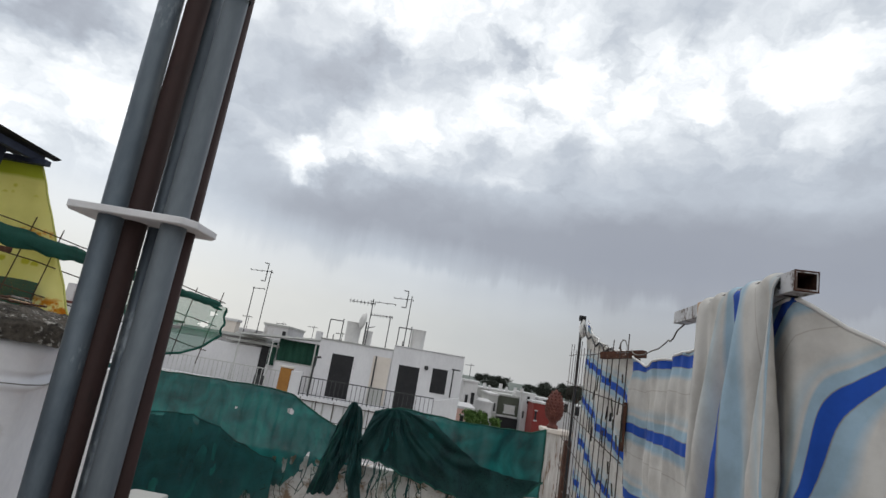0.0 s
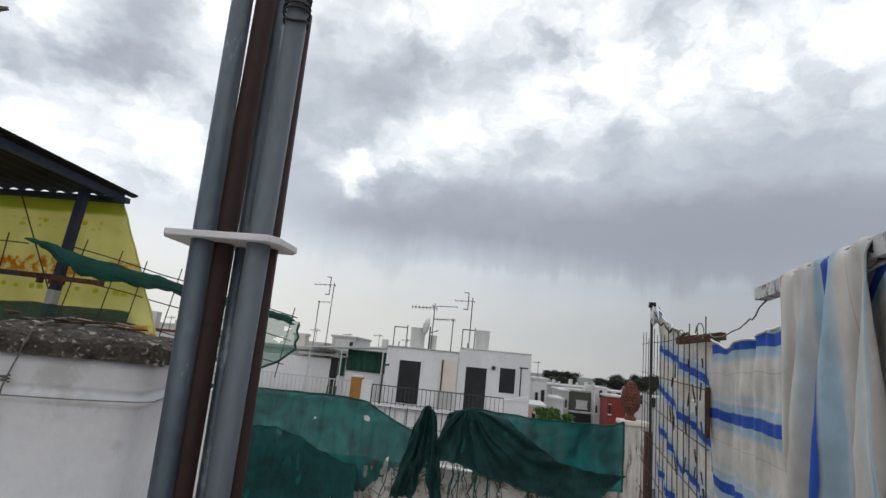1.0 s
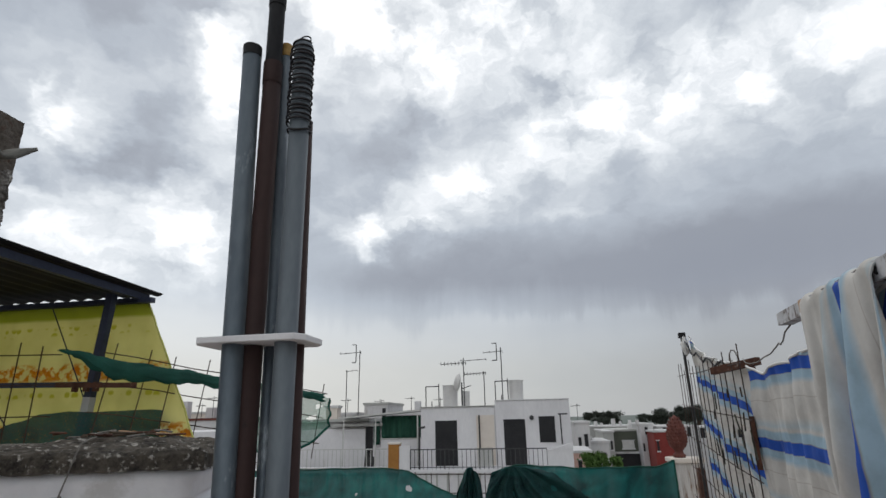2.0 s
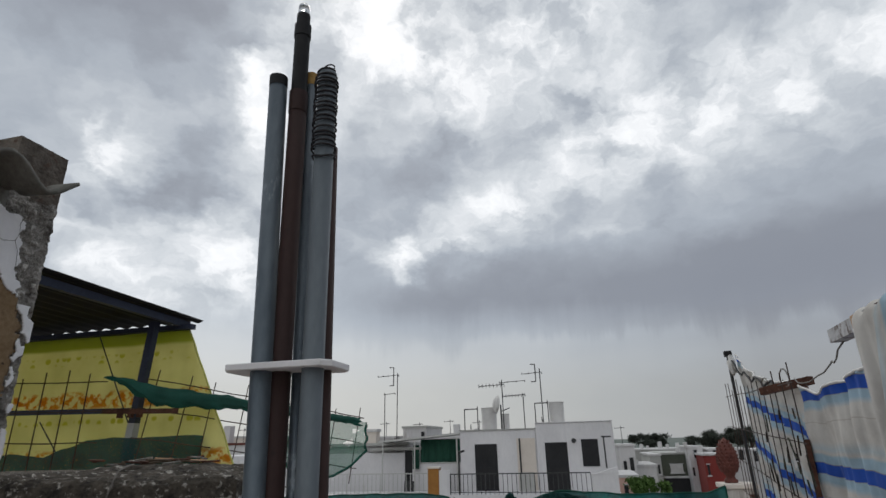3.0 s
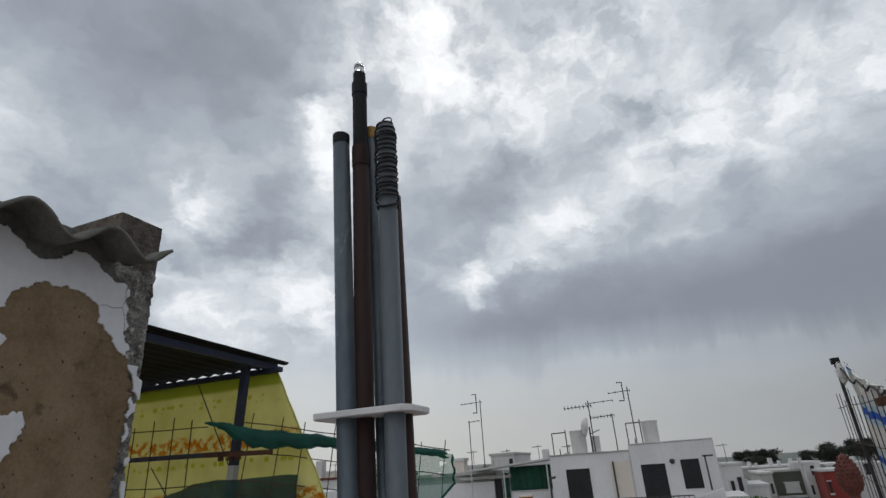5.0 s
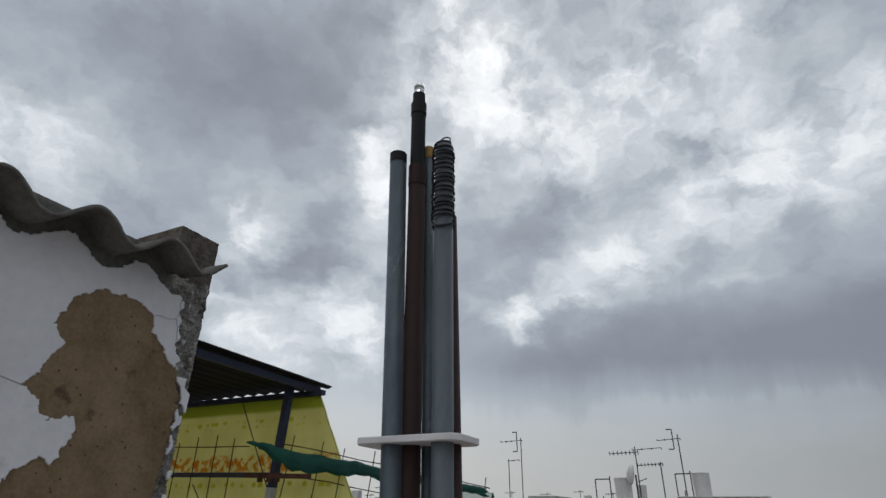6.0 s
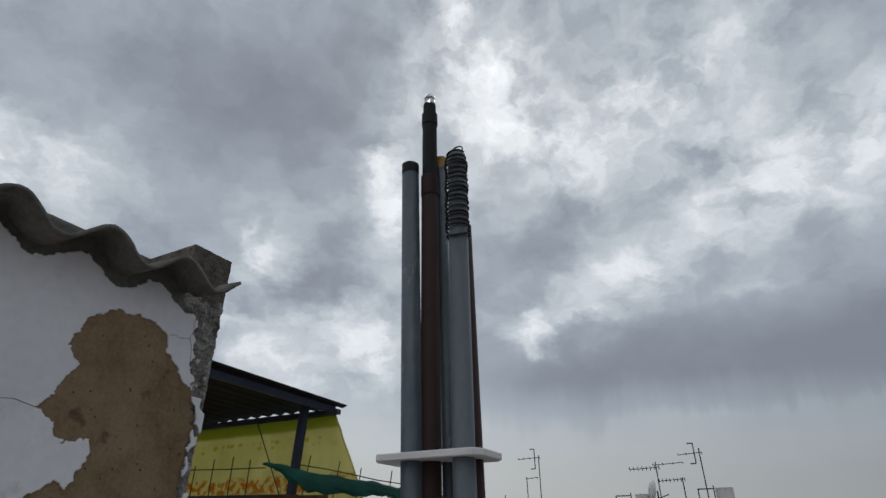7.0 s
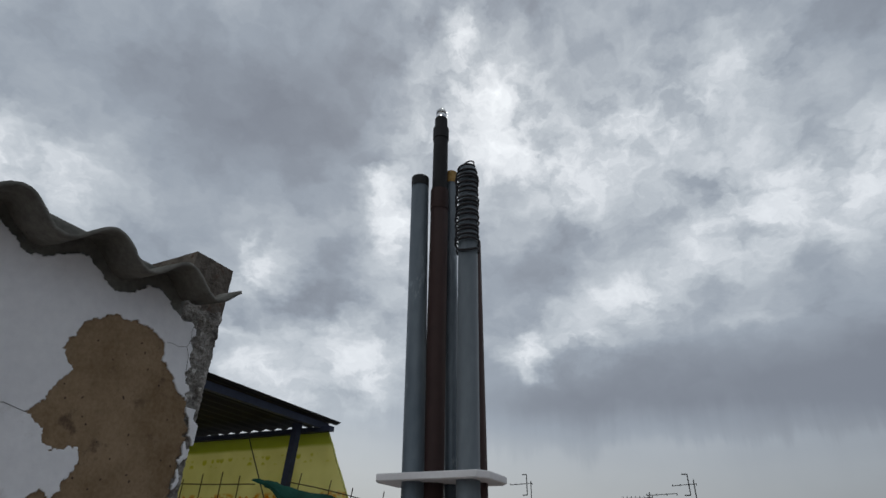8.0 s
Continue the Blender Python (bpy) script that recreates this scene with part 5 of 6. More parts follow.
rng = random.Random(31)
for k in range(22):
    y = rng.uniform(2.25, 3.1)
    z = rng.uniform(1.25, 1.80)
    L, w = rng.uniform(0.015, 0.042), rng.uniform(0.012, 0.028)
    a = rng.uniform(-0.5, 0.5)
    c = Vector((fx(y) - 0.035 + rng.uniform(-0.012, 0.006), y, z))
    d, e = Vector((0, math.sin(a), -math.cos(a))), Vector((0.35, math.cos(a), math.sin(a)))
    bm = sheet(lambda u, v: c + d * (L * (u - 0.5) * 2) + e * (w * (v - 0.5) * 2 * math.sin(0.15 + u * 2.84)) + Vector((-0.012 * abs(v - 0.5), 0, 0)), 8, 4)
    solo("dry_leaf", bm, rng.choice((MOSSY, BARK, DRYLEAF, DRYLEAF)), "withered dark leaf caught in the mesh", "leaf", "withered leaves")

# low box and bucket on the terrace
solo("storage_box", box(-0.90, -0.785, 1.66, 1.9, 0.2, 1.19, 0.01), GREYP, "low grey-beige box standing on the terrace", "box")
bm = rod((-0.88, 1.72, 1.201), (-0.84, 1.73, 1.201), 0.011, 12)
solo("hand_brush", bm, YELLOWP, "yellow plastic tool lying on the box", "tool", smooth=True)
solo("bucket", rod((-1.02, 1.82, 0.2), (-1.02, 1.82, 1.10), 0.07, 20, 0.08), REDPLASTIC, "dark red plastic container", "bucket")
solo("wall_inner", box(-2.5, -1.60, 3.0, 3.12, 0.2, 1.42, 0.005), WHITEWALL, "whitewashed low masonry wall behind wire mesh", "wall", kind="structure")
# ---- neighbouring roof houses ----


def window(parent, x0, x1, y, z0, z1, frame_mat=None, name="window", mat=None):
    w = part(name, box(x0, x1, y - 0.02, y + 0.03, z0, z1), mat or DARKGAP, parent, "dark opening with lowered shutter")
    for a in (box(x0 - 0.05, x0, y - 0.035, y + 0.02, z0, z1), box(x1, x1 + 0.05, y - 0.035, y + 0.02, z0, z1), box(x0 - 0.05, x1 + 0.05, y - 0.035, y + 0.02, z1, z1 + 0.05)):
        part("frame", a, frame_mat or FARWHITE, w)
    n = int((z1 - z0) / 0.09)
    for k in range(n):
        part("slat", box(x0, x1, y - 0.032, y - 0.02, z0 + (k + 0.1) * (z1 - z0) / n, z0 + (k + 0.85) * (z1 - z0) / n), DARKGAP if mat is None else mat, w)
    return w


house = thing("roof_house", (-2.0, 25.0, GZ), "white rooftop house with two dark doors and flat roof", "house")
HY = 22.7
part("wall", box(-5.0, -1.96, HY + 0.03, 29, GZ, 2.20, 0.03), FARWHITE, house)
part("wall", box(-1.96, 0.975, HY, 30, GZ, 2.40, 0.05), FARWHITE, house, "slightly higher white wall")
part("panel", box(-2.72, -2.0, HY - 0.01, HY + 0.04, -0.1, 1.86), BEIGE, house, "beige painted wall panel")
part("coping", box(-5.03, -1.97, HY - 0.02, HY + 0.18, 2.20, 2.235), GREYP, house, "grey roof edge")
part("coping", box(-1.96, 0.985, HY - 0.03, HY + 0.15, 2.40, 2.43), FARWHITE, house)
window(house, -4.40, -3.50, HY + 0.02, -0.1, 1.68, name="door")
window(house, -1.63, -0.78, HY, -0.1, 1.68, name="door")
window(house, -0.25, 0.37, HY, 0.80, 1.77)
bm = bmesh.new()
bmesh.ops.create_cone(bm, cap_ends=True, segments=14, radius1=0.09, radius2=0.07, depth=0.1, matrix=Matrix.Translation((-0.52, HY - 0.06, 1.73)) @ Matrix.Rotation(1.5708, 4, "X"))
part("wall_lamp", bm, IRON, house, "round dark wall lamp")
part("cabinet", box(-2.68, -2.12, HY - 0.22, HY - 0.02, -0.1, 0.62, 0.01), GREYP, house, "grey meter cabinet")
part("drain_pipe", rod((-2.60, HY - 0.04, -0.1), (-2.60, HY - 0.04, 1.86), 0.03, 8), IRON, house, "dark drain pipe")
part("bracket_post", rod((0.58, HY - 0.5, 0.75), (0.58, HY - 0.5, 1.86), 0.028, 8), IRON, house)
part("bracket_arm", rod((0.50, HY - 0.5, 1.84), (0.85, HY - 0.5, 1.84), 0.028, 8), IRON, house)
part("side_window", box(0.96, 0.99, 25.0, 25.9, 0.5, 1.6), DARKGAP, house)

terr = thing("terrace_wall", (-5.0, 21.2, GZ), "white terrace front with slab edge and iron railings", "terrace")
TY = 21.15
part("front_wall", box(-16, 0.92, TY + 0.08, TY + 1.5, GZ, -0.16), FARWHITE, terr)
part("slab", box(-16, 0.95, TY - 0.06, HY, -0.16, -0.03, 0.015), FARWHITE, terr, "white slab edge")
for k in range(20):
    x = -6.9 + k * 0.40
    part("pilaster", box(x, x + 0.05, TY + 0.03, TY + 0.08, -1.6, -0.16), GREYP, terr, "grey upright")
part("end_wall", box(-0.02, 0.90, TY, TY + 0.16, -0.03, 0.62, 0.01), FARWHITE, terr)
bm = bmesh.new()
v = [bm.verts.new(p) for p in ((0.05, TY - 0.02, 0.60), (0.92, TY - 0.02, 0.62), (0.92, TY - 0.02, 0.84), (0.05, TY + 0.18, 0.60), (0.92, TY + 0.18, 0.62), (0.92, TY + 0.18, 0.84))]
for f in ((0, 1, 2), (5, 4, 3), (0, 2, 5, 3), (1, 4, 5, 2), (0, 3, 4, 1)):
    bm.faces.new([v[q] for q in f])
part("sloped_wall", bm, FARWHITE, terr, "wall with sloping top")
part("orange_pillar", box(-5.92, -5.50, TY - 0.03, TY + 0.3, -0.03, 0.86, 0.01), ORANGE, terr, "ochre orange painted pillar")
part("pillar_cap", box(-5.95, -5.47, TY - 0.06, TY + 0.33, 0.86, 0.92, 0.01), BEIGE, terr)
part("infill_wall", box(-5.50, -5.06, TY, TY + 0.15, -0.03, 0.80, 0.01), FARWHITE, terr)


def railing(x0, x1, zt, mat, gap, label):
    r = thing("railing", ((x0 + x1) / 2, TY, -0.03), label, "railing")
    part("top_rail", box(x0, x1, TY - 0.02, TY + 0.02, zt - 0.035, zt), mat, r)
    part("bottom_rail", box(x0, x1, TY - 0.015, TY + 0.015, 0.03, 0.055), mat, r)
    n = int((x1 - x0) / gap)
    for k in range(n + 1):
        x = x0 + (x1 - x0) * k / n
        w = 0.018 if k % 8 == 0 else 0.010
        part("baluster", box(x - w, x + w, TY - w, TY + w, -0.03, zt - 0.035), mat, r)


railing(-5.06, -0.02, 0.68, IRON, 0.16, "dark iron railing before the doors")
railing(-16, -5.92, 0.72, PERGOLA, 0.17, "light grey iron railing along the terrace")
for x, h in ((-4.72, 1.42),):
    part("lamp_post", rod((x, TY, -0.03), (x, TY, h), 0.035, 8), IRON, terr)
    part("lamp_arm", rod((x - 0.02, TY, h), (x + 0.22, TY, h + 0.04), 0.04, 8), IRON, terr)

# roof gear
gear = "roof gear"


def tank(x0, x1, y, z0, z1):
    t = thing("water_tank", ((x0 + x1) / 2, y, z0), "light grey fibre-cement water tank on the roof", "water tank", "roof water tanks")
    c = (x0 + x1) / 2
    part("drum", rod((c, y, z0), (c, y, z1), (x1 - x0) / 2 * 0.94, 28, (x1 - x0) / 2), TANK, t)
    part("lid", rod((c, y, z1), (c, y, z1 + 0.03), (x1 - x0) / 2 * 1.05, 28), TANK, t)


tank(-4.22, -3.58, 23.6, 2.2, 3.08)
tank(-1.40, -0.80, 23.5, 2.4, 3.20)
tank(-3.50, -3.15, 24.3, 2.2, 2.85)
bm = bmesh.new()
bmesh.ops.create_uvsphere(bm, u_segments=24, v_segments=12, radius=0.42)
bmesh.ops.delete(bm, geom=[q for q in bm.verts if q.co.z > -0.24], context="VERTS")
bmesh.ops.transform(bm, verts=bm.verts, matrix=Matrix.Translation((-3.15, 23.3, 3.15)) @ Matrix.Rotation(radians(25), 4, "Z") @ Matrix.Rotation(radians(98), 4, "Y") @ Matrix.Scale(1.25, 4))
dish = thing("satellite_dish", (-3.35, 23.3, 2.2), "grey satellite dish on a roof pole", "satellite dish")
part("reflector", bm, TANK, dish, smooth=True, thick=0.02)
part("pole", rod((-3.35, 23.3, 2.2), (-3.35, 23.3, 3.2), 0.03, 8), IRON, dish)
part("arm", rod((-3.3, 23.3, 2.95), (-2.95, 23.1, 3.05), 0.018, 6), IRON, dish)


def frame_rail(x0, x1, y, z0, z1):
    f = thing("roof_frame", ((x0 + x1) / 2, y, z0), "thin iron frame beside the tank", "frame", gear)
    part("upright", rod((x0, y, z0), (x0, y, z1), 0.022, 6), IRON, f)
    part("upright", rod((x1, y, z0), (x1, y, z1 + 0.1), 0.022, 6), IRON, f)
    part("top_bar", rod((x0, y, z1), (x1, y, z1), 0.022, 6), IRON, f)
    part("short_post", rod((x0 + 0.25, y, z0), (x0 + 0.25, y, z0 + 0.25), 0.02, 6), IRON, f)


frame_rail(-4.83, -4.28, 23.0, 2.2, 3.05)
frame_rail(-1.94, -1.42, 23.2, 2.4, 3.20)


def antenna(x, y, z0, z1, booms, lean=0.0, r=0.021):
    """A roof mast with yagi booms: (height below top, reach left, reach right, number of elements, size)."""
    a = thing("roof_antenna", (x, y, z0), "thin roof mast with television antenna", "antenna", "roof antennas")
    part("mast", rod((x, y, z0), (x + lean, y, z1), r, 8), IRON, a)
    for dz, l, rr, n, s in booms:
        z = z1 - dz
        c = x + lean * (z - z0) / (z1 - z0)
        part("boom", rod((c - l, y, z - 0.02), (c + rr, y, z + 0.03), 0.014, 6), IRON, a)
        for k in range(n):
            q = c - l + (l + rr) * k / max(1, n - 1)
            part("element", rod((q, y - s, z), (q, y + s, z), 0.012, 5), IRON, a)
            part("element", rod((q, y, z - s * 0.35), (q, y, z + s * 0.35), 0.012, 5), IRON, a)


def reflector(x, y, z, h):
    a = thing("antenna_reflector", (x, y, z), "dark antenna reflector rods on a mast", "antenna", "roof antennas")
    part("rod", rod((x, y, z - h), (x, y, z + h), 0.022, 6), IRON, a)
    part("rod", rod((x - 0.2, y, z + h), (x, y, z + h), 0.022, 6), IRON, a)
    part("rod", rod((x - 0.2, y, z - h), (x, y, z - h), 0.022, 6), IRON, a)


antenna(-8.45, 25, 1.83, 4.95, [(0.12, 0.95, 0.05, 5, 0.12)], 0.02)
reflector(-8.62, 25, 4.80, 0.42)
antenna(-9.05, 25, 1.83, 4.05, [(0.05, 0.02, 0.5, 3, 0.10)])
antenna(-3.35, 24, 2.2, 4.28, [(0.10, 0.1, 1.0, 4, 0.12), (0.22, 1.0, 0.1, 8, 0.25)])
antenna(-2.47, 24, 2.2, 3.68, [(0.08, 0.85, 0.08, 8, 0.2)])
antenna(-1.66, 23.5, 2.4, 4.62, [(0.18, 0.75, 0.08, 4, 0.12)])
reflector(-1.84, 23.5, 4.45, 0.36)

# left house with pergola
lh = thing("roof_house", (-11, 26, GZ), "white rooftop house with grey roof edge and doorway", "house")
part("wall", box(-20, -7.75, 24.0, 30, GZ, 1.42, 0.03), FARWHITE, lh)
part("wall", box(-13.2, -7.75, 24.4, 30, 1.42, 1.72, 0.03), FARWHITE, lh)
part("roof_edge", box(-13.4, -7.6, 23.9, 30, 1.72, 1.84), GREYP, lh, "grey roof edge")
part("door", box(-7.75, -7.40, 24.05, 24.2, -0.1, 1.5), DARKGAP, lh, "dark doorway")
part("wall", box(-7.40, -6.95, 24.0, 24.3, GZ, 1.55), FARWHITE, lh)
part("back_wall", box(-7.75, -5.0, 26.5, 29, GZ, 1.2), FARWHITE, lh)
part("low_wall", box(-6.95, -5.02, 23.7, 23.85, -0.1, 0.95), FARWHITE, lh)
part("cornice", box(-9.2, -6.9, 23.7, 24.2, 1.52, 1.62), GREYP, lh)
per = thing("pergola", (-6.9, 23.5, -0.1), "grey sheet pergola with green awning", "pergola")
bm = bmesh.new()
for p, q in (((-8.6, 1.86), (-5.05, 2.12)),):
    bar((p[0], 23.6, p[1]), (q[0], 23.6, q[1]), 1.4, 0.07, bm)
part("roof", bm, PERGOLA, per)
for x in (-8.4, -7.0, -5.2):
    part("post", rod((x, 23.0, -0.1), (x, 23.0, 1.95), 0.03, 8), PERGOLA, per)
aw = sheet(lambda u, v: (lerp(-6.95, -5.2, u), 23.75 - 0.03 * math.sin(u * 40), lerp(1.92, 1.0, v)), 60, 6)
part("awning", aw, AWNING, per, "dark green curtain", thick=0.01)
part("awning_bar", rod((-7.0, 23.7, 0.98), (-5.15, 23.7, 0.98), 0.03, 8), PERGOLA, per)
aw = sheet(lambda u, v: (lerp(-7.3, -7.02, u), 23.75 - 0.03 * math.sin(u * 16), lerp(1.7, 0.75, v)), 12, 6)
part("curtain", aw, AWNING, per, "narrow green curtain", thick=0.01)
for k in range(8):
    x = -7.3 + 0.05 * k
    solo("rolled_net", rod((x, 22.6, -0.05), (x + 0.02, 22.6, 0.35), 0.03, 6), IRON, "small dark object on the terrace", "clutter", "terrace clutter")


# ---- farther houses ----
def far_house(x0, x1, y, d, z1, mat, wins=(), label="distant flat-roofed house", chim=(), wmat=None, edge=None):
    h = thing("town_house", ((x0 + x1) / 2, y + d / 2, GZ), label, "house", "town houses")
    part("wall", box(x0, x1, y, y + d, GZ, z1), mat, h)
    part("roof_edge", box(x0 - 0.08, x1 + 0.08, y - 0.08, y + d, z1, z1 + 0.14), edge or TOWNWHITE, h)
    for a, b, p, q in wins:
        w = part("window", box(a, b, y - 0.03, y + 0.05, p, q), wmat or DARKGAP, h, "dark window")
        part("frame", box(a - 0.06, b + 0.06, y - 0.06, y + 0.02, p - 0.1, p), TOWNWHITE, w)
        part("frame", box(a - 0.06, b + 0.06, y - 0.06, y + 0.02, q, q + 0.06), TOWNWHITE, w)
    for a, w, hh in chim:
        part("chimney", box(a, a + w, y + 1.2, y + 1.2 + w, z1 + 0.14, z1 + hh, 0.03), TOWNWHITE, h)
    return h


far_house(2.0, 2.95, 40, 8, 1.30, TOWNWHITE, [(2.15, 2.35, -0.4, 0.4), (2.55, 2.8, -0.2, 0.6)], "narrow white house with small windows", ())
far_house(1.4, 2.3, 32, 5, -0.15, FARPINK, [(1.6, 1.8, -1.2, -0.5)], "low pinkish plastered town house")
far_house(2.95, 4.35, 42, 6, -0.05, TOWNWHITE, [(3.9, 4.1, -1.3, -0.7)], "white house with one small window", ((3.1, 0.22, 0.4),))
far_house(4.7, 5.5, 49, 8, 0.45, GREYP, [(4.85, 5.0, -0.9, -0.2), (5.2, 5.35, -0.9, -0.2)], "grey plastered house with small windows", ())
far_house(5.6, 7.95, 50, 9, 0.50, OLIVE, [(6.25, 7.2, -0.85, -0.25)], "olive green house with white window", ((7.0, 0.3, 0.5),), TANK, GREYP)
far_house(5.7, 7.9, 49.6, 0.5, -1.25, DARKGAP, (), "dark garage front under the olive house")
far_house(3.2, 9.0, 58, 6, 0.72, GREYP, (), "long grey flat-roofed house behind the others", ((3.6, 0.3, 0.45), (4.9, 0.3, 0.55), (5.5, 0.22, 0.40), (6.6, 0.35, 0.75), (7.3, 0.25, 0.5), (8.2, 0.3, 0.6)))
far_house(7.5, 8.5, 48, 6, 1.0, TOWNWHITE, [(7.85, 8.08, 0.25, 0.85), (7.58, 7.72, -1.0, -0.4)], "white two-storey house with dark windows", ((7.4, 0.25, 0.4),))
far_house(7.95, 9.4, 45, 5, 0.50, REDP, [(8.1, 8.25, -0.8, -0.1)], "red plastered flat-roofed town house", ())
far_house(9.2, 12.2, 50, 6, 0.75, TOWNWHITE, [(9.6, 9.95, 0.0, 0.8), (10.6, 10.9, 0.0, 0.8), (11.5, 11.8, 0.0, 0.8)], "white terraced house with dark windows", ((11.0, 0.35, 0.5),))
far_house(12.2, 22, 52, 6, 0.6, TOWNWHITE, [(13 + k, 13.4 + k, -0.2, 0.6) for k in range(8)], "white terraced house with dark windows", ())
far_house(-13.6, -12.0, 35, 4, 2.15, TOWNWHITE, (), "small white room on a flat roof")
far_house(-11.4, -9.85, 35, 4, 2.72, TOWNWHITE, [(-10.2, -9.98, 1.9, 2.5)], "white roof room of a far house", (), None, GREYP)
far_house(-14, -6, 36, 5, 2.05, TOWNWHITE, [(-13 + k * 1.5, -12.4 + k * 1.5, 1.0, 1.7) for k in range(5)], "white far house with dark windows", ((-8.6, 0.4, 0.9), (-7.2, 0.3, 0.6)))
far_house(-12.0, -11.35, 30, 0.6, 2.46, BEIGE, (), "stubby beige chimney stack on a roof")
far_house(-24, -17.5, 31, 6, 1.95, TOWNWHITE, [(-22.5, -21.9, 0.6, 1.4), (-20.6, -20.0, 0.6, 1.4), (-18.8, -18.3, 0.6, 1.4)], "white house with terracotta edge", ((-20.8, 0.6, 0.8), (-22.6, 0.5, 1.2)), None, TERRA)
far_house(-36, -24, 38, 6, 2.5, BEIGE, [(-34 + k * 2, -33.2 + k * 2, 0.8, 1.7) for k in range(5)], "beige far house with dark windows", ((-30, 0.6, 1.0),))
far_house(-60, -36, 46, 8, 2.2, TOWNWHITE, [(-58 + k * 3, -57 + k * 3, 0.4, 1.5) for k in range(7)], "white far house with dark windows")
for x, y, z0, z1 in ((-10.6, 36, 2.0, 3.1), (-9.0, 38, 2.0, 3.3), (-12.9, 36, 2.1, 3.2), (-6.6, 36, 2.0, 3.1), (-20.2, 32, 2.0, 3.4), (-21.6, 33, 2.0, 3.0), (2.3, 41, 1.4, 2.6)):
    antenna(x, y, z0, z1, [(0.12, 0.4, 0.2, 5, 0.12)], 0.0, 0.018)


# ---- trees ----
def clump_mesh(seed, n, size, leaf):
    """A cloud of small leaf tufts, uneven, with gaps."""
    rg = random.Random(seed)
    verts, faces = [], []
    lobes = [(Vector((rg.uniform(-1, 1), rg.uniform(-1, 1), rg.uniform(-0.4, 0.5) + 0.25 * rg.random())), rg.uniform(0.22, 0.46)) for _ in range(24)]
    for _ in range(n):
        c, r = rg.choice(lobes)
        while True:
            d = Vector((rg.uniform(-1, 1), rg.uniform(-1, 1), rg.uniform(-1, 1)))
            if 0.2 < d.length < 1:
                break
        d *= 0.6 + 0.75 * rg.random() ** 2
        p = Vector(((c.x + d.x * r) * size[0], (c.y + d.y * r) * size[1], (c.z + d.z * r * 0.8) * size[2]))
        a = Vector((rg.uniform(-1, 1), rg.uniform(-1, 1), rg.uniform(-1, 1))).normalized() * leaf * rg.uniform(0.5, 1.2)
        b = a.cross(Vector((rg.uniform(-1, 1), rg.uniform(-1, 1), rg.uniform(-1, 1)))).normalized() * leaf * 0.5
        k = len(verts)
        verts += [p - a, p + b, p + a, p - b]
        faces.append((k, k + 1, k + 2, k + 3))
    return verts, faces


def tree(x, y, z0, zc, size, n, leaf, mat, label, seed):
    t = thing("tree", (x, y, z0), label, "tree", "trees")
    top = zc
    part("trunk", rod((x, y, z0), (x + 0.1, y, top), size[0] * 0.10, 8, size[0] * 0.05), BARK, t)
    rg = random.Random(seed)
    for k in range(4):
        a = rg.uniform(0, 6.28)
        part("limb", rod((x, y, lerp(z0, top, 0.75)), (x + math.cos(a) * size[0] * 0.6, y + math.sin(a) * size[1] * 0.6, top + 0.2 * size[2]), size[0] * 0.04, 6, size[0] * 0.015), BARK, t)
    verts, faces = clump_mesh(seed, n, size, leaf)
    me = bpy.data.meshes.new("crown")
    me.from_pydata([v + Vector((0, 0, zc - z0)) for v in verts], [], faces)
    me.materials.append(mat)
    ob = new("crown", me)
    ob.parent = t


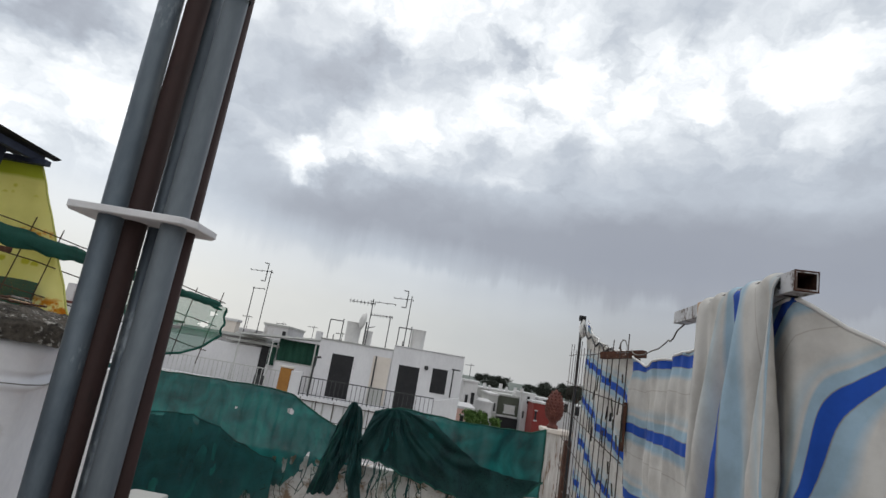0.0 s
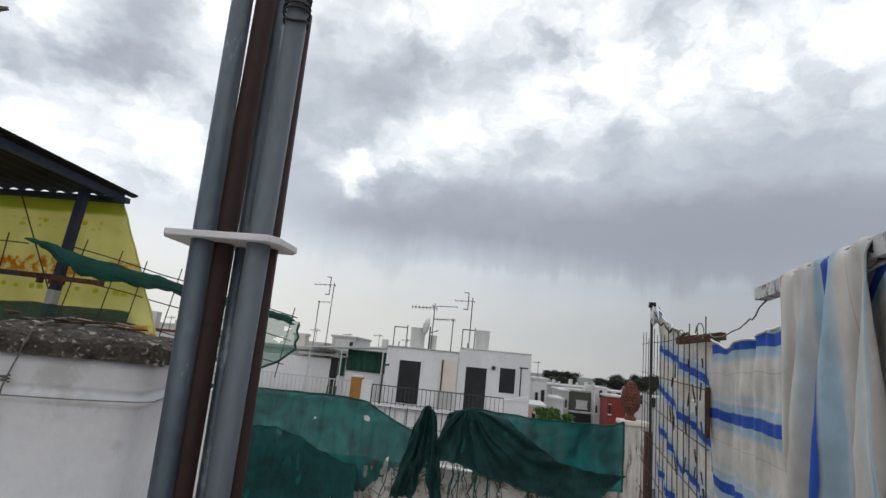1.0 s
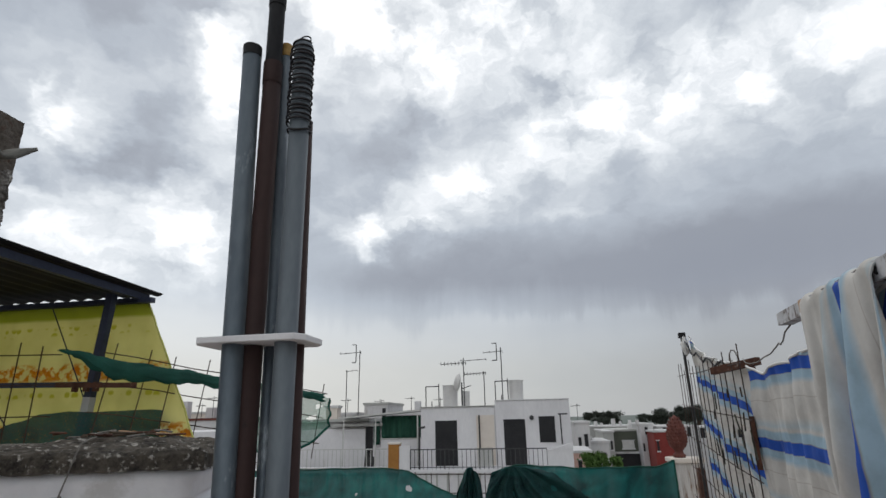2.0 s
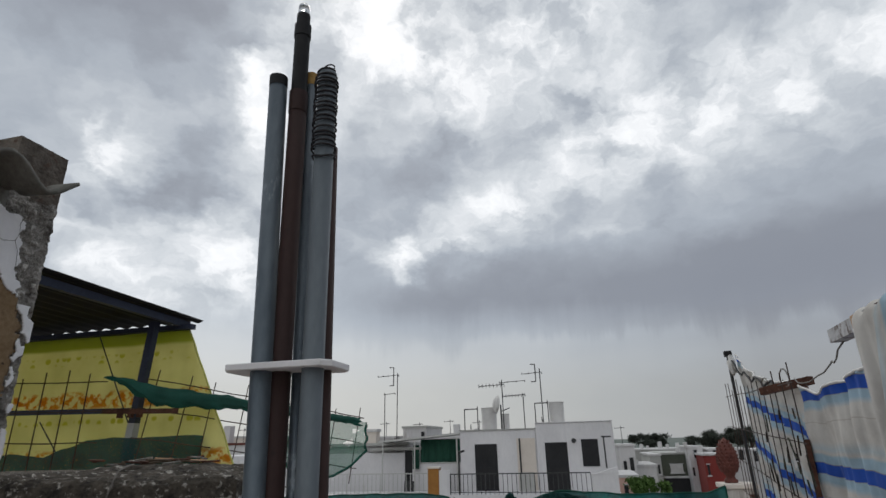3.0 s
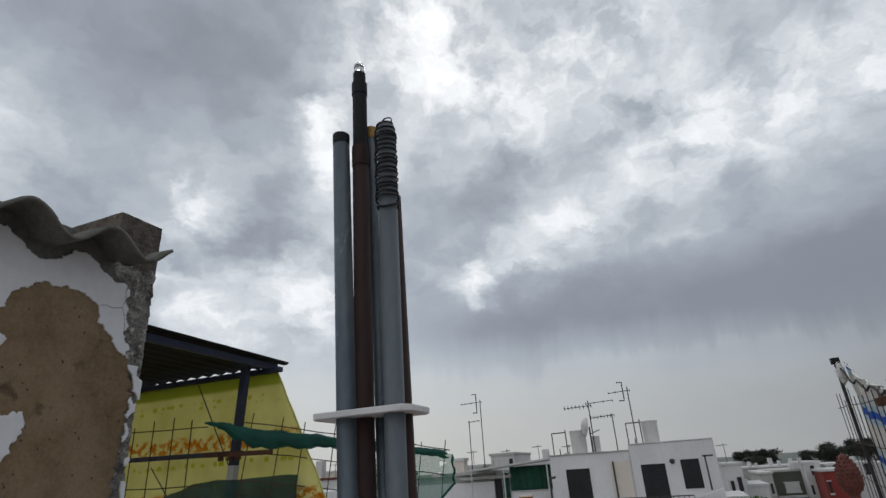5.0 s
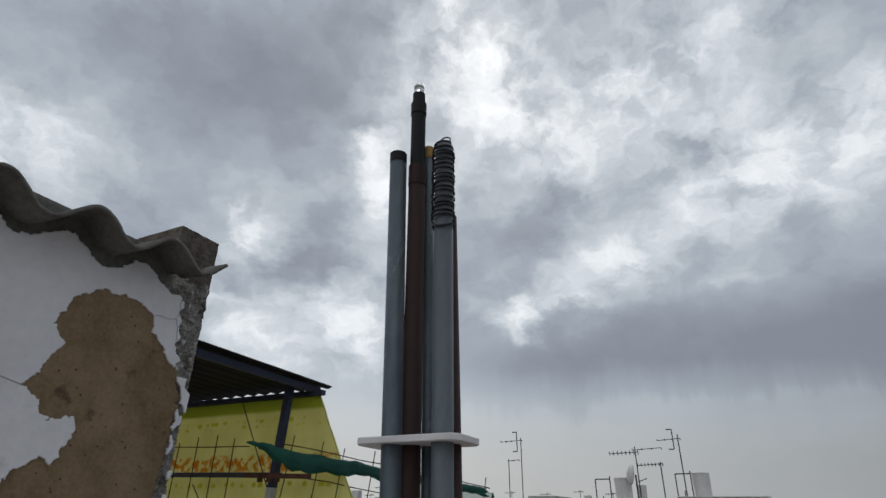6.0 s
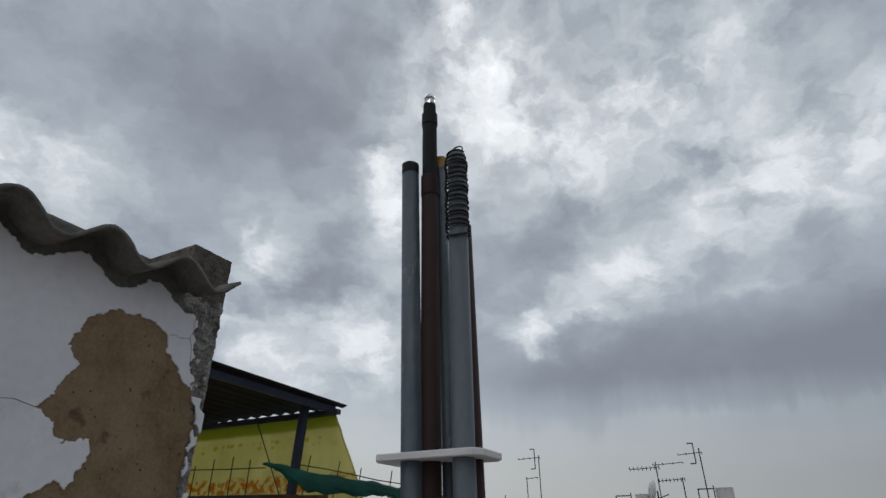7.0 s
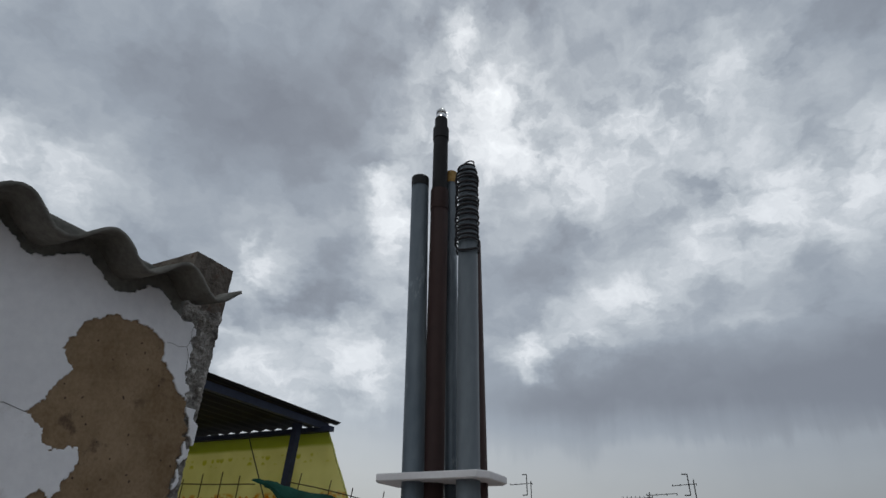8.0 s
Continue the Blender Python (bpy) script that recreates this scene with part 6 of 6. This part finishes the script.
tree(11.6, 120, GZ, 1.15, (3.0, 2.4, 1.9), 9000, 0.17, LEAF, "dark spreading pine on the horizon", 1)
tree(21.5, 121, GZ, 0.8, (2.6, 2.2, 1.6), 7000, 0.17, LEAF, "dark spreading pine on the horizon", 2)
tree(25.8, 119, GZ, 1.25, (3.4, 2.6, 2.0), 9000, 0.17, LEAF, "large dark pine on the horizon", 3)
tree(30.5, 122, GZ, 1.5, (3.6, 2.7, 2.3), 9000, 0.17, LEAF, "large dark pine on the horizon", 4)
tree(36, 125, GZ, 1.3, (3.5, 2.8, 2.4), 9000, 0.18, LEAF, "large dark pine on the horizon", 5)
tree(2.62, 30, GZ, -0.66, (0.80, 0.6, 0.80), 3600, 0.085, LEAF2, "bright green street tree between the houses", 7)


# ---- insect crossing the sky ----
def ball(c, r, seg=12):
    bm = bmesh.new()
    bmesh.ops.create_uvsphere(bm, u_segments=seg, v_segments=8, radius=1, matrix=Matrix.LocRotScale(Vector(c), None, Vector(r)))
    return bm


fly = thing("fly", (0, 0, 0), "small dark flying insect with spread wings", "insect")
part("thorax", ball((0, 0.0005, 0), (0.0014, 0.0018, 0.0014)), BLACKP, fly, smooth=True)
part("abdomen", ball((0, -0.0026, -0.0003), (0.0013, 0.0024, 0.0012)), BLACKP, fly, smooth=True)
part("head", ball((0, 0.0027, 0), (0.0012, 0.0009, 0.0011)), BLACKP, fly, "dark red-brown head", smooth=True)
for side in (-1, 1):
    bm = sheet(lambda u, v: (side * (0.001 + 0.0052 * u), -0.0012 - 0.0018 * u + 0.0022 * (v - 0.5) * math.sin(0.5 + 2.4 * u), 0.0012 + 0.0016 * u), 6, 4)
    part("wing", bm, COIL, fly, "smoky wing", thick=0.0001)
FLIGHT = [(0.0, (-4.4, -4.2, 3.6)), (4.3, (-1.75, -0.55, 2.55)), (5.1, (-1.014, 0.530, 2.348)), (5.2, (-0.949, 0.660, 2.359)), (5.7, (-0.29, 1.16, 2.42)),
          (6.2, (1.2, 1.0, 2.62)), (8.0, (6.0, -1.5, 4.2))]


def motions():
    """Only the insect moves by itself; it flies through once, heading along its way."""
    rows = []
    for k, (t, at) in enumerate(FLIGHT):
        before, after = Vector(FLIGHT[max(k - 1, 0)][1]), Vector(FLIGHT[min(k + 1, len(FLIGHT) - 1)][1])
        way = after - before
        rows.append((t, pose(*at, 0, 0, math.degrees(math.atan2(-way.x, way.y)))))
    walk(fly, rows)


motions()
